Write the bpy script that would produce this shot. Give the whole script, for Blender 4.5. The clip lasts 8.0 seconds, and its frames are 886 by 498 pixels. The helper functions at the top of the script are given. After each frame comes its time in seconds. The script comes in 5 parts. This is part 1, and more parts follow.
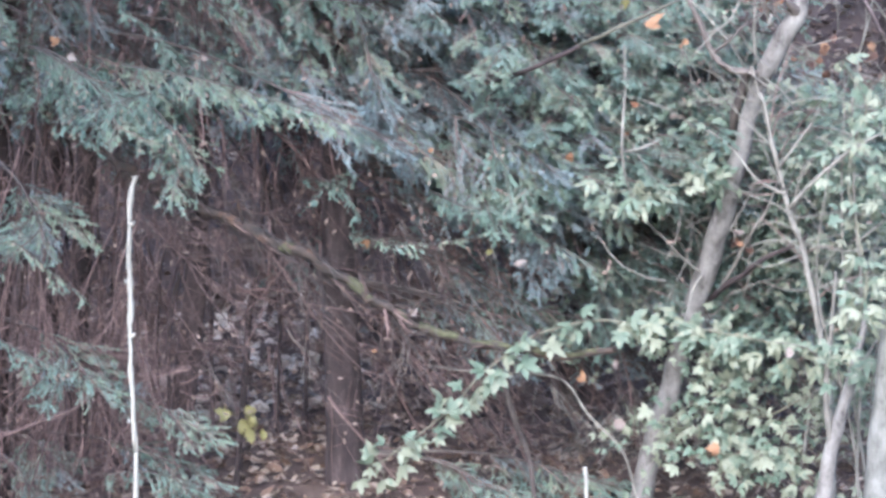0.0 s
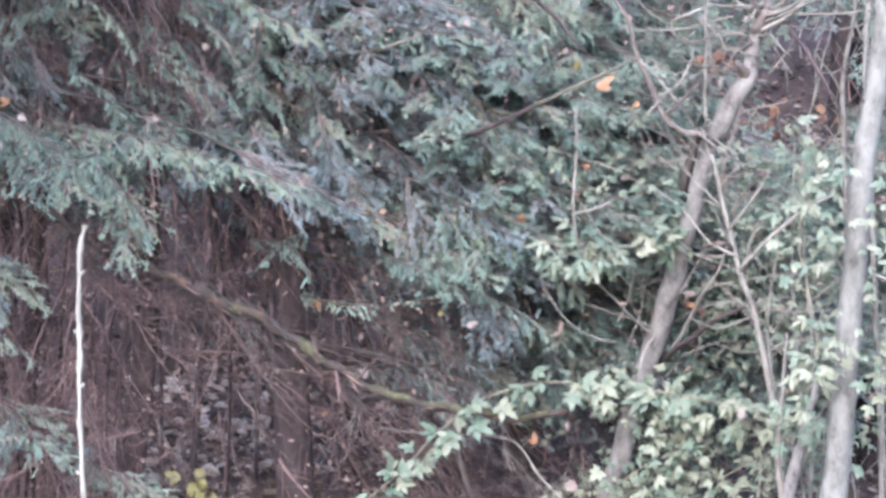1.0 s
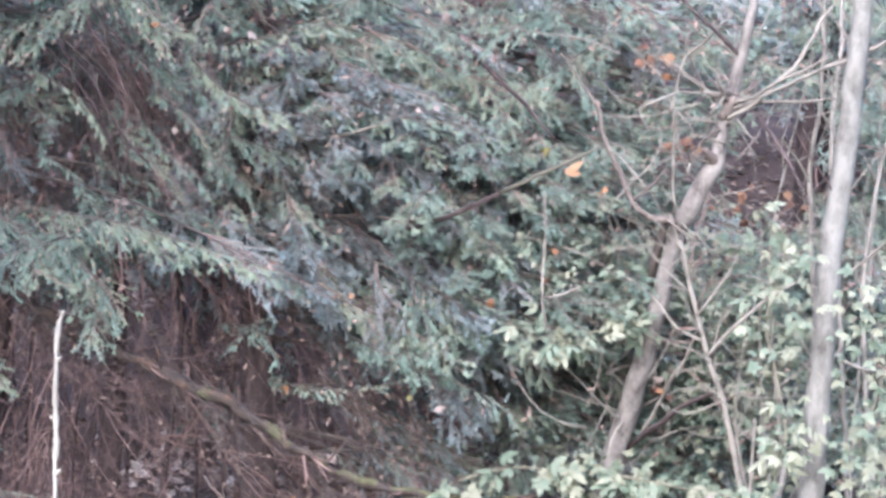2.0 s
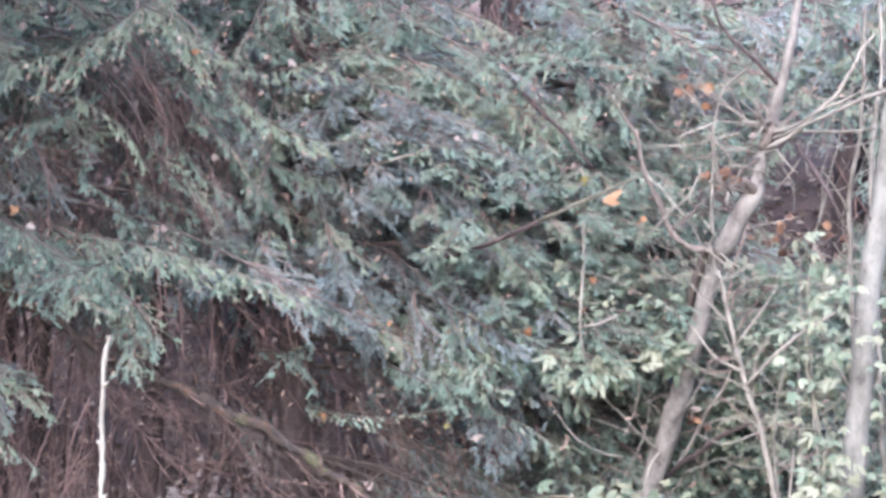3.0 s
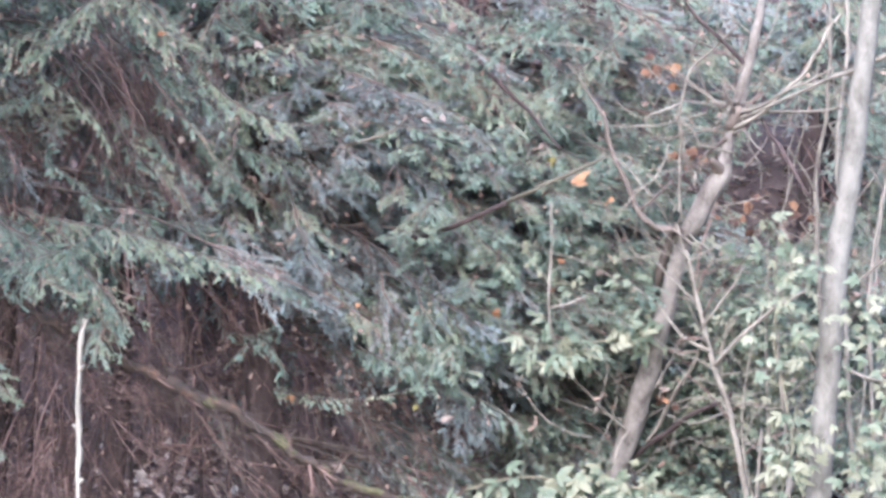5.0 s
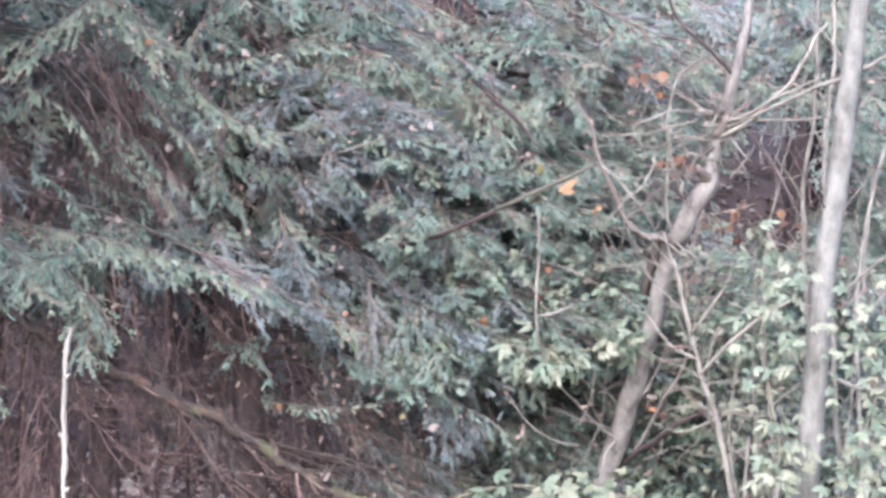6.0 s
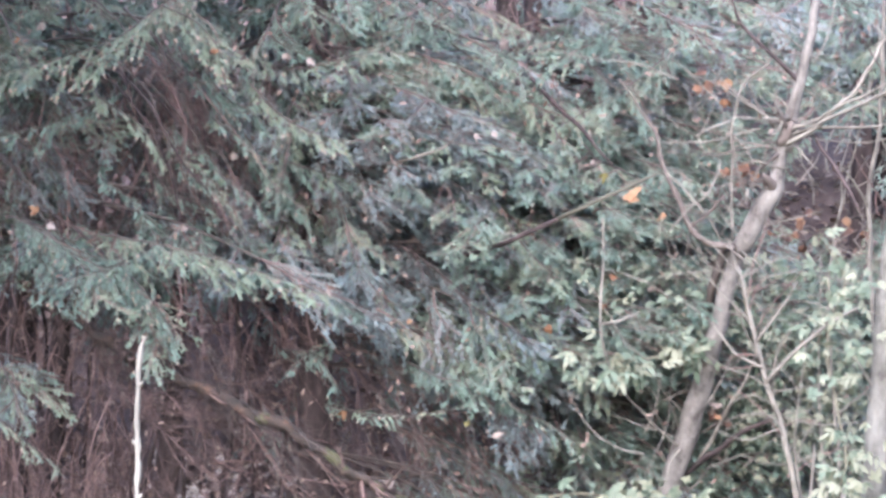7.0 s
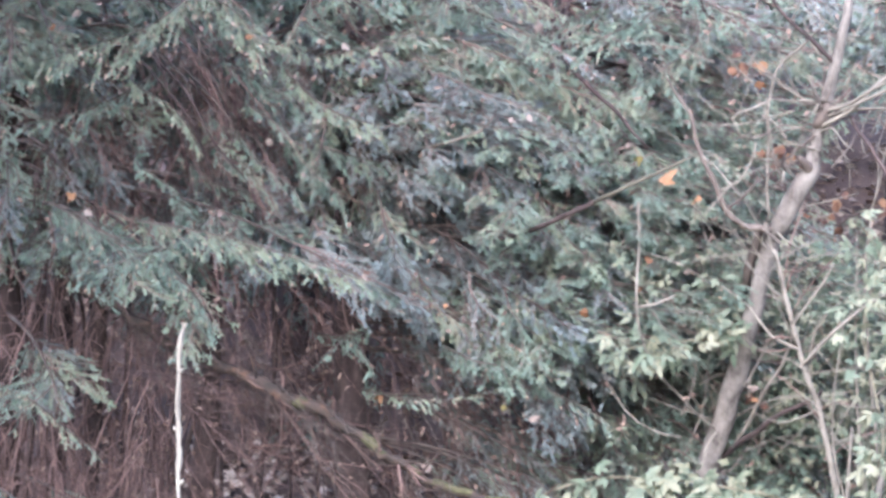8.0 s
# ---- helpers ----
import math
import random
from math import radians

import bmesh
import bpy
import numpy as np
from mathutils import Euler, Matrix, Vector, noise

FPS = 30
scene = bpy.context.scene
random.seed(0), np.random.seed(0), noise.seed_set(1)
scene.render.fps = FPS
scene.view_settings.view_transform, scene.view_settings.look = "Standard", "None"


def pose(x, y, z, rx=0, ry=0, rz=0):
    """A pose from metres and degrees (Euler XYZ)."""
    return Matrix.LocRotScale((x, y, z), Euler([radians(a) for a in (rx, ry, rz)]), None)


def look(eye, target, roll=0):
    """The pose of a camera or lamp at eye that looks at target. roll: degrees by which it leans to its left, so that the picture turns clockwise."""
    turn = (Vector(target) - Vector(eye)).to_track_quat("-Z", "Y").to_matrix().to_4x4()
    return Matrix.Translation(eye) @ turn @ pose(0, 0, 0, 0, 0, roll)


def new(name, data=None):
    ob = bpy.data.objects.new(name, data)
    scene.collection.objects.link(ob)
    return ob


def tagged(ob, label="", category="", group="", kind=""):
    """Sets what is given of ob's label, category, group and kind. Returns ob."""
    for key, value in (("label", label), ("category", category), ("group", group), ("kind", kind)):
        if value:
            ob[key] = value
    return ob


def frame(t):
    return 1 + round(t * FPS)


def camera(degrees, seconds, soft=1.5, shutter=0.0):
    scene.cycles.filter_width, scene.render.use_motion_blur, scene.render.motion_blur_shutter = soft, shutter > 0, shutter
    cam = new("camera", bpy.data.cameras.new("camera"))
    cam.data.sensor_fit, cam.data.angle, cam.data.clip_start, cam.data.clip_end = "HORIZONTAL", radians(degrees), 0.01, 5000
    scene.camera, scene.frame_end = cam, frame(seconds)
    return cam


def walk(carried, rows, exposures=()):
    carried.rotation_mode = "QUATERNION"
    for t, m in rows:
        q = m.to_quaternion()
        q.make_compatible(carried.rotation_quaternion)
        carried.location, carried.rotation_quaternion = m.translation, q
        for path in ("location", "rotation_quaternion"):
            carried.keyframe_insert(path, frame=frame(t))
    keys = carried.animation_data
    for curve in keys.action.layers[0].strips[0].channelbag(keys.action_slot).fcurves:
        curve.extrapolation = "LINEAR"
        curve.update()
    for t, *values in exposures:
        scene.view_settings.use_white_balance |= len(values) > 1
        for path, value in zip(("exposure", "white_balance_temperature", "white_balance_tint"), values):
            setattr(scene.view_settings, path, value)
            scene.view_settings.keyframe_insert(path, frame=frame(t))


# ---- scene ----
cam = camera(24.0, 8.0, soft=3.1)
ROWS = [
    (0.0, 0.000, 0.000, 1.500, 0.028, 0.000, 0.000),
    (0.5, -0.001, 0.003, 1.480, -0.365, 1.772, -0.156),
    (1.0, -0.002, 0.016, 1.472, -1.316, 1.857, -0.018),
    (1.5, -0.012, 0.015, 1.477, -2.547, 3.018, -0.087),
    (3.0, -0.045, 0.008, 1.476, -1.424, 4.922, -0.607),
    (3.5, -0.051, 0.009, 1.476, -1.259, 4.735, -0.583),
    (4.0, -0.065, 0.009, 1.474, -2.095, 4.599, -0.482),
    (4.5, -0.067, 0.011, 1.475, -2.253, 4.361, -0.279),
    (6.0, -0.065, 0.019, 1.476, -2.752, 4.654, -0.230),
    (6.5, -0.070, 0.016, 1.478, -1.854, 4.725, -0.302),
    (7.0, -0.079, 0.005, 1.476, -1.066, 4.857, -0.318),
    (7.5, -0.087, 0.007, 1.475, -0.728, 4.624, -0.356),
    (8.0, -0.086, -0.003, 1.479, -0.106, 4.397, -0.074),
]
EXPOSURE = 3.23
walk(cam, [(t, pose(x, y, z, 90 + pitch, roll, yaw)) for t, x, y, z, yaw, pitch, roll in ROWS], [(0.0, EXPOSURE - 0.04, 5200, 12), (0.5, EXPOSURE - 0.02, 5250, 15), (1.5, EXPOSURE + 0.04, 5450, 17.7), (3.0, EXPOSURE + 0.02, 5545, 18), (6.5, EXPOSURE + 0.02, 5570, 18), (8.0, EXPOSURE + 0.01, 5570, 18.6)])

# ---- light: an overcast sky over the open side of the wood ----
world = bpy.data.worlds.new("overcast_sky")
scene.world = world
world.use_nodes = True
wn = world.node_tree.nodes
sky = wn.new("ShaderNodeTexSky")
sky.sky_type = "NISHITA"
sky.sun_disc = False
sky.sun_elevation = radians(40)
sky.sun_rotation = radians(197)
sky.air_density, sky.dust_density, sky.ozone_density = 1.0, 3.0, 1.0
world.node_tree.links.new(sky.outputs[0], wn["Background"].inputs[0])
wn["Background"].inputs[1].default_value = 0.15
sun = new("sun", bpy.data.lights.new("sun", "SUN"))
sun.data.energy, sun.data.angle, sun.data.color = 0.8, radians(80), (1.0, 0.97, 0.95)
sun.matrix_world = look((-6, -10, 11), (0, 9.5, 1))


# ---- materials ----
def mat(name, colours, rough=0.8, scale=30.0, fine=200.0, bump=0.3, spread=0.35, stretch=(1, 1, 1), gloss=0.3, thin=0.0, per="object", tight=0.0):
    """Noise at two scales between the given colours, shifted from piece to piece."""
    m = bpy.data.materials.new(name)
    m.use_nodes = True
    n, link = m.node_tree.nodes, m.node_tree.links.new
    bsdf = n["Principled BSDF"]
    co = n.new("ShaderNodeTexCoord")
    mp = n.new("ShaderNodeMapping")
    mp.inputs["Scale"].default_value = stretch
    link(co.outputs["Object"], mp.inputs[0])
    a, b = n.new("ShaderNodeTexNoise"), n.new("ShaderNodeTexNoise")
    a.inputs["Scale"].default_value, b.inputs["Scale"].default_value = scale, fine
    a.inputs["Detail"].default_value = 4
    link(mp.outputs[0], a.inputs["Vector"])
    link(mp.outputs[0], b.inputs["Vector"])
    if per == "object":
        rnd = n.new("ShaderNodeObjectInfo").outputs["Random"]
    else:
        rnd = n.new("ShaderNodeNewGeometry").outputs["Random Per Island"]
    mix = n.new("ShaderNodeMath")
    mix.operation = "MULTIPLY_ADD"
    link(b.outputs[0], mix.inputs[0])
    mix.inputs[1].default_value = 0.35
    link(a.outputs[0], mix.inputs[2])
    shift = n.new("ShaderNodeMath")
    shift.operation = "MULTIPLY_ADD"
    link(rnd, shift.inputs[0])
    shift.inputs[1].default_value = spread
    link(mix.outputs[0], shift.inputs[2])
    ramp = n.new("ShaderNodeValToRGB")
    lo, hi = 0.38 + 0.1 * spread + tight, 0.92 + 0.7 * spread - tight
    els = ramp.color_ramp.elements
    while len(els) < len(colours):
        els.new(0.5)
    for i, c in enumerate(colours):
        els[i].position = min(1.0, lo + (hi - lo) * i / max(1, len(colours) - 1))
        els[i].color = (*c, 1)
    link(shift.outputs[0], ramp.inputs[0])
    link(ramp.outputs[0], bsdf.inputs["Base Color"])
    bsdf.inputs["Roughness"].default_value = rough
    bsdf.inputs["Specular IOR Level"].default_value = gloss
    if bump:
        bp = n.new("ShaderNodeBump")
        bp.inputs["Strength"].default_value = bump
        bp.inputs["Distance"].default_value = 0.01
        link(mix.outputs[0], bp.inputs["Height"])
        link(bp.outputs[0], bsdf.inputs["Normal"])
    if thin:
        tr = n.new("ShaderNodeBsdfTranslucent")
        link(ramp.outputs[0], tr.inputs[0])
        add = n.new("ShaderNodeMixShader")
        add.inputs[0].default_value = thin
        link(bsdf.outputs[0], add.inputs[1])
        link(tr.outputs[0], add.inputs[2])
        link(add.outputs[0], n["Material Output"].inputs[0])
    return m


NEEDLE = mat("conifer_needles", [(0.063, 0.0945, 0.0735), (0.095, 0.1345, 0.1055), (0.123, 0.161, 0.127), (0.148, 0.178, 0.124)], 0.55, 9, 60, 0, 0.4, gloss=0.2, thin=0.36)
# glaucous undersides, with the sky's sheen on them put into the blue-grey
NEEDLE_BLUE = mat("glaucous_sheen_needles", [(0.06, 0.08, 0.0775), (0.087, 0.11, 0.107), (0.114, 0.139, 0.136), (0.145, 0.167, 0.158)], 0.5, 9, 60, 0, 0.4, gloss=0.3, thin=0.34)
# the needle colours again, darkened a little to put shade into them
NEEDLE_FAR = mat("shaded_needles", [(0.062, 0.088, 0.069), (0.092, 0.121, 0.095), (0.118, 0.148, 0.115)], 0.6, 9, 60, 0, 0.4, thin=0.32)
TWIG = mat("dead_twig_bark", [(0.0205, 0.0123, 0.0106), (0.053, 0.032, 0.0272), (0.109, 0.07, 0.0595)], 0.9, 12, 90, 0.3, 0.45)
BARK = mat("conifer_bark", [(0.0078, 0.0049, 0.0047), (0.0172, 0.0113, 0.0105), (0.0296, 0.0203, 0.0187), (0.0515, 0.0367, 0.0335)], 0.95, 22, 90, 1.0, 0.2, (1, 1, 0.3))
PALE_BARK = mat("sapling_bark", [(0.04, 0.0345, 0.03), (0.084, 0.0745, 0.066), (0.111, 0.0995, 0.088), (0.136, 0.123, 0.109)], 0.9, 14, 75, 1.0, 0.1, (1, 1, 0.7), gloss=0.12, tight=0.09)
BEIGE_BARK = mat("beige_sapling_bark", [(0.038, 0.0352, 0.03), (0.069, 0.065, 0.056), (0.087, 0.0825, 0.0715), (0.109, 0.104, 0.0905)], 0.9, 17, 75, 1.0, 0.1, (1, 1, 0.6), gloss=0.15, tight=0.1)
GREY_TWIG = mat("grey_twig_bark", [(0.047, 0.041, 0.034), (0.09, 0.08, 0.066), (0.144, 0.13, 0.109)], 0.9, 12, 80, 0.3, 0.3, gloss=0.15)
BROWN_TWIG = mat("olive_brown_twig_bark", [(0.026, 0.021, 0.017), (0.055, 0.043, 0.036), (0.095, 0.077, 0.064)], 0.9, 12, 80, 0.3, 0.4)
OLIVE_TWIG = mat("olive_twig_bark", [(0.025, 0.0225, 0.016), (0.045, 0.041, 0.029), (0.068, 0.062, 0.045)], 0.9, 14, 70, 0.4, 0.1)
DARK_TWIG = mat("dark_twig_bark", [(0.018, 0.014, 0.013), (0.042, 0.033, 0.028), (0.075, 0.06, 0.05)], 0.9, 12, 80, 0.3, 0.2)
RUSTY = mat("rusty_bark", [(0.011, 0.0083, 0.0073), (0.021, 0.016, 0.0133), (0.034, 0.024, 0.0185), (0.078, 0.043, 0.026)], 0.95, 13, 70, 1.0, 0.05)
MOSS = mat("moss", [(0.02, 0.021, 0.01), (0.038, 0.037, 0.0175), (0.064, 0.058, 0.03)], 1.0, 30, 160, 1.0, 0.1)
STALK = mat("bleached_stalk", [(0.07, 0.061, 0.048), (0.126, 0.113, 0.091), (0.175, 0.16, 0.131)], 0.7, 25, 140, 0.4, 0.1, (1, 1, 0.3))
VINE_LEAF = mat("vine_leaf", [(0.047, 0.07, 0.045), (0.075, 0.098, 0.065), (0.105, 0.121, 0.082), (0.142, 0.145, 0.098)], 0.55, 14, 70, 0.2, 0.6, gloss=0.28, thin=0.3)
VINE_STEM = mat("vine_stem", [(0.063, 0.054, 0.036), (0.108, 0.099, 0.0675)], 0.8, 14, 70, 0.2, 0.3)
ORANGE_LEAF = mat("orange_dead_leaf", [(0.08, 0.033, 0.014), (0.12, 0.056, 0.024), (0.15, 0.08, 0.038)], 0.7, 18, 80, 0.3, 0.4, thin=0.2)
PALE_LEAF = mat("pale_dead_leaf", [(0.09, 0.064, 0.05), (0.132, 0.1, 0.083), (0.172, 0.142, 0.122)], 0.7, 18, 80, 0.3, 0.4, thin=0.2)
WITHERED = mat("withered_leaf", [(0.028, 0.013, 0.009), (0.06, 0.029, 0.018), (0.1, 0.05, 0.027)], 0.8, 18, 80, 0.3, 0.4, thin=0.15)
YELLOW_LEAF = mat("yellow_green_leaf", [(0.08, 0.072, 0.022), (0.14, 0.12, 0.042)], 0.6, 18, 80, 0.2, 0.4, thin=0.3)
BUD = mat("shoot_bud", [(0.13, 0.09, 0.062), (0.22, 0.165, 0.125)], 0.7, 14, 70, 0, 0.4)
LITTER = mat("leaf_litter", [(0.032, 0.0185, 0.013), (0.063, 0.038, 0.026), (0.108, 0.066, 0.043), (0.172, 0.132, 0.102)], 0.85, 12, 50, 0.3, 0.6, per="island")
# paler litter colours, with the light on the slope put into them
LIT_LITTER = mat("lit_litter_leaves", [(0.06, 0.045, 0.035), (0.13, 0.1, 0.08), (0.25, 0.21, 0.175)], 0.8, 12, 50, 0.2, 0.6, per="island")
SCRAP = mat("dead_leaf_scraps", [(0.04, 0.024, 0.019), (0.075, 0.048, 0.036), (0.12, 0.085, 0.066)], 0.85, 12, 50, 0.3, 0.6, per="island")
SOIL = mat("forest_soil", [(0.022, 0.0142, 0.0112), (0.05, 0.0325, 0.0252), (0.086, 0.058, 0.045)], 0.95, 2.5, 22, 1.0, 0.0)
nodes, link = SOIL.node_tree.nodes, SOIL.node_tree.links.new
# unseen ground before the wood is made paler, to bounce light into the boughs
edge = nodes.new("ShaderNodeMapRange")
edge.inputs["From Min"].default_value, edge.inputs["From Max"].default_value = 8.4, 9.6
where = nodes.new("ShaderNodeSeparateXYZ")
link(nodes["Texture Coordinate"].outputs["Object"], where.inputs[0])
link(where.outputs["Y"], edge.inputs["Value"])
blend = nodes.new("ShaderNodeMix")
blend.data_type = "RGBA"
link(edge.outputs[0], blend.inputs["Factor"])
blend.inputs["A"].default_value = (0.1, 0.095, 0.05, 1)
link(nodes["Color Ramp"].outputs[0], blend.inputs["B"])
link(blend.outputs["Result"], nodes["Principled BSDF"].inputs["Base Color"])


# ---- mesh helpers ----
def mesh(name, verts, faces, material, smooth=True):
    me = bpy.data.meshes.new(name)
    me.from_pydata([tuple(v) for v in verts], [], faces)
    me.materials.append(material)
    if smooth:
        me.shade_smooth()
    return me


PLACE = {}


def thing(name, at, label, category, group="", kind=""):
    ob = new(name)
    ob.empty_display_size = 0.2
    ob.location = at
    PLACE[ob.name] = Matrix.Translation(at)
    return tagged(ob, label, category, group, kind)


def part(name, me, parent, m=None, label=""):
    """Links a mesh as one part under a thing or a part; m is its pose in the world."""
    ob = new(name, me)
    m = Matrix() if m is None else m
    ob.parent = parent
    ob.matrix_basis = PLACE[parent.name].inverted() @ m
    PLACE[ob.name] = m
    return tagged(ob, label)


def spline(points, step):
    """A smooth line through points of (x, y, z, radius): about one sample every step metres."""
    p = [np.array(q, float) for q in points]
    p = [2 * p[0] - p[1]] + p + [2 * p[-1] - p[-2]]
    out = []
    for i in range(1, len(p) - 2):
        k = max(2, int(np.linalg.norm((p[i + 1] - p[i])[:3]) / step))
        for j in range(k):
            t = j / k
            out.append(0.5 * (2 * p[i] + (p[i + 1] - p[i - 1]) * t + (2 * p[i - 1] - 5 * p[i] + 4 * p[i + 1] - p[i + 2]) * t * t
                              + (3 * p[i] - p[i - 1] - 3 * p[i + 1] + p[i + 2]) * t ** 3))
    return np.array(out + [p[-2]])


def tube(verts, faces, line, sides=6, knobs=0.0):
    """Adds a round limb along samples of (x, y, z, radius), closed at both ends."""
    first = len(verts)
    n = len(line)
    for i in range(n):
        d = line[min(i + 1, n - 1)][:3] - line[max(i - 1, 0)][:3]
        d = d / (np.linalg.norm(d) + 1e-9)
        ref = np.array((1.0, 0, 0)) if abs(d[0]) < 0.8 else np.array((0, 1.0, 0))
        u = np.cross(d, ref)
        u /= np.linalg.norm(u)
        v = np.cross(d, u)
        for k in range(sides):
            a = 2 * math.pi * k / sides
            r = max(0.0006, line[i][3]) * (1 + knobs * random.uniform(-1, 1))
            verts.append(line[i][:3] + r * (math.cos(a) * u + math.sin(a) * v))
    for i in range(n - 1):
        for k in range(sides):
            a, b = first + i * sides + k, first + i * sides + (k + 1) % sides
            faces.append((a, b, b + sides, a + sides))
    faces.append(tuple(first + k for k in range(sides))[::-1])
    faces.append(tuple(first + (n - 1) * sides + k for k in range(sides)))


def limb(name, points, material, parent, sides=6, step=0.05, knobs=0.04, wob=0.0, label=""):
    line = spline(points, step)
    if wob:
        for q in line[1:-1]:
            q[:3] += np.array(noise.noise_vector(Vector(q[:3]) * 7)) * wob
    verts, faces = [], []
    tube(verts, faces, line, sides, knobs)
    part(name, mesh(name, verts, faces, material), parent, None, label)
    return line


def unit(v):
    v = np.array(v, float)
    return v / np.linalg.norm(v)


def frame_of(at, along, normal, size=1.0):
    """A pose with its x axis along a direction and its z axis near a normal."""
    x = unit(along)
    y = unit(np.cross(np.array(normal, float), x))
    z = np.cross(x, y)
    m = Matrix(((x[0], y[0], z[0], at[0]), (x[1], y[1], z[1], at[1]), (x[2], y[2], z[2], at[2]), (0, 0, 0, 1)))
    return m @ Matrix.Diagonal((size, size, size, 1))


# ---- ground ----
GY = [-600, -5, 0, 8, 9.2, 10, 10.8, 11.5, 12.5, 15, 20, 30, 60, 150, 500]
GZ = [-4, -0.02, 0, 0.02, 0.08, 0.2, 0.36, 0.52, 0.88, 2.2, 5, 10.5, 24, 55, 120]


def ground_z(x, y):
    z = float(np.interp(y, GY, GZ))
    z += 0.09 * max(0.0, min(1.0, (y - 10) / 4)) * max(-3.0, min(6.0, x))
    rough = 0.12 if y > 8 else 0.05
    return z + rough * noise.noise(Vector((x * 0.7, y * 0.7, 0))) + 0.04 * noise.noise(Vector((x * 3, y * 3, 5)))


def build_ground():
    xs = sorted(set([-600, -250, -100, -50, -30, -20, -14, -10] + [round(-8 + 0.16 * i, 3) for i in range(101)] + [10, 14, 20, 30, 50, 100, 250, 600]))
    ys = sorted(set([-600, -250, -100, -40, -15, -6] + [round(-3 + 0.5 * i, 3) for i in range(20)] + [round(7 + 0.15 * i, 3) for i in range(90)] + [21, 23, 26, 30, 36, 45, 60, 90, 150, 280, 500]))
    verts = [(x, y, ground_z(x, y)) for y in ys for x in xs]
    w = len(xs)
    faces = [(j * w + i, j * w + i + 1, (j + 1) * w + i + 1, (j + 1) * w + i) for j in range(len(ys) - 1) for i in range(w - 1)]
    tagged(new("ground", mesh("ground", verts, faces, SOIL)), "brown leaf-strewn soil rising to a bank, unseen front made paler to bounce light", "ground", kind="structure")


def leaf_blade(verts, faces, at, along, normal, length, width, curl=0.2, teeth=0.0, n=5):
    """One leaf blade folded along its midrib, with a pointed tip and a curl."""
    x = unit(along)
    y = unit(np.cross(np.array(normal, float), x))
    z = np.cross(x, y)
    at = np.array(at, float)
    first = len(verts)
    for i in range(n + 1):
        s = i / n
        half = width * 0.5 * math.sin(math.pi * min(1, s ** 0.75)) ** 0.8 if 0 < s < 1 else 0.002
        half *= 1 + teeth * (1 if i % 2 else -1)
        c = at + x * length * s + z * (-curl * length * s * s)
        verts += [c - y * half + z * half * 0.25, c, c + y * half + z * half * 0.25]
    for i in range(n):
        a = first + 3 * i
        faces += [(a, a + 1, a + 4, a + 3), (a + 1, a + 2, a + 5, a + 4)]


def build_litter():
    verts, faces = [], []
    rng = random.Random(4)
    for i in range(9000):
        y = rng.uniform(9.2, 17)
        x = rng.uniform(-0.30, 0.32) * y
        p = (x, y, ground_z(x, y) + rng.uniform(0.004, 0.03))
        a = rng.uniform(0, 6.28)
        tilt = (rng.uniform(-0.7, 0.7), rng.uniform(-0.9, 0.3), 1)
        leaf_blade(verts, faces, p, (math.cos(a), math.sin(a), rng.uniform(-0.2, 0.3)), tilt, rng.uniform(0.05, 0.11), rng.uniform(0.03, 0.07), rng.uniform(-0.4, 0.5), 0, 3)
    for i in range(9500):
        if i < 7000:
            y = 9.0 + 3.8 * rng.random() ** 1.3
            x, long = rng.uniform(-0.28, 0.3) * y, rng.uniform(0.02, 0.055)
        else:
            y = rng.uniform(12.5, 24)
            x, long = rng.uniform(0.13, 0.26) * y, rng.uniform(0.03, 0.075)
        p = (x, y, ground_z(x, y) + rng.uniform(0.004, 0.05))
        a = rng.uniform(0, 6.28)
        leaf_blade(verts, faces, p, (math.cos(a), math.sin(a), rng.uniform(-0.2, 0.7)), (rng.uniform(-0.8, 0.8), rng.uniform(-1.2, 0.3), 1), long, long * rng.uniform(0.4, 0.8), rng.uniform(-0.6, 0.9), 0, 3)
    tagged(new("leaf_litter", mesh("leaf_litter", verts, faces, LITTER)), "layer of pale brown fallen leaves on the forest floor", "leaf litter", kind="stuff")


# pale leaves stand in for the lit patch of litter behind the twigs
def build_lit_litter():
    verts, faces = [], []
    rng = random.Random(6)
    for i in range(300):
        x, y = rng.gauss(-1.2, 0.4), rng.uniform(11.6, 13.4)
        p = (x, y, ground_z(x, y) + rng.uniform(0.005, 0.05))
        a = rng.uniform(0, 6.28)
        leaf_blade(verts, faces, p, (math.cos(a), math.sin(a), rng.uniform(-0.1, 0.5)), (rng.uniform(-0.6, 0.6), -0.9, 0.8), rng.uniform(0.06, 0.12), rng.uniform(0.04, 0.08), rng.uniform(-0.4, 0.6), 0, 3)
    tagged(new("pale_leaf_drift", mesh("pale_leaf_drift", verts, faces, LIT_LITTER)), "patch of litter on the slope, its light put into pale leaf colours", "leaf litter", kind="stuff")


build_ground()
build_litter()
build_lit_litter()


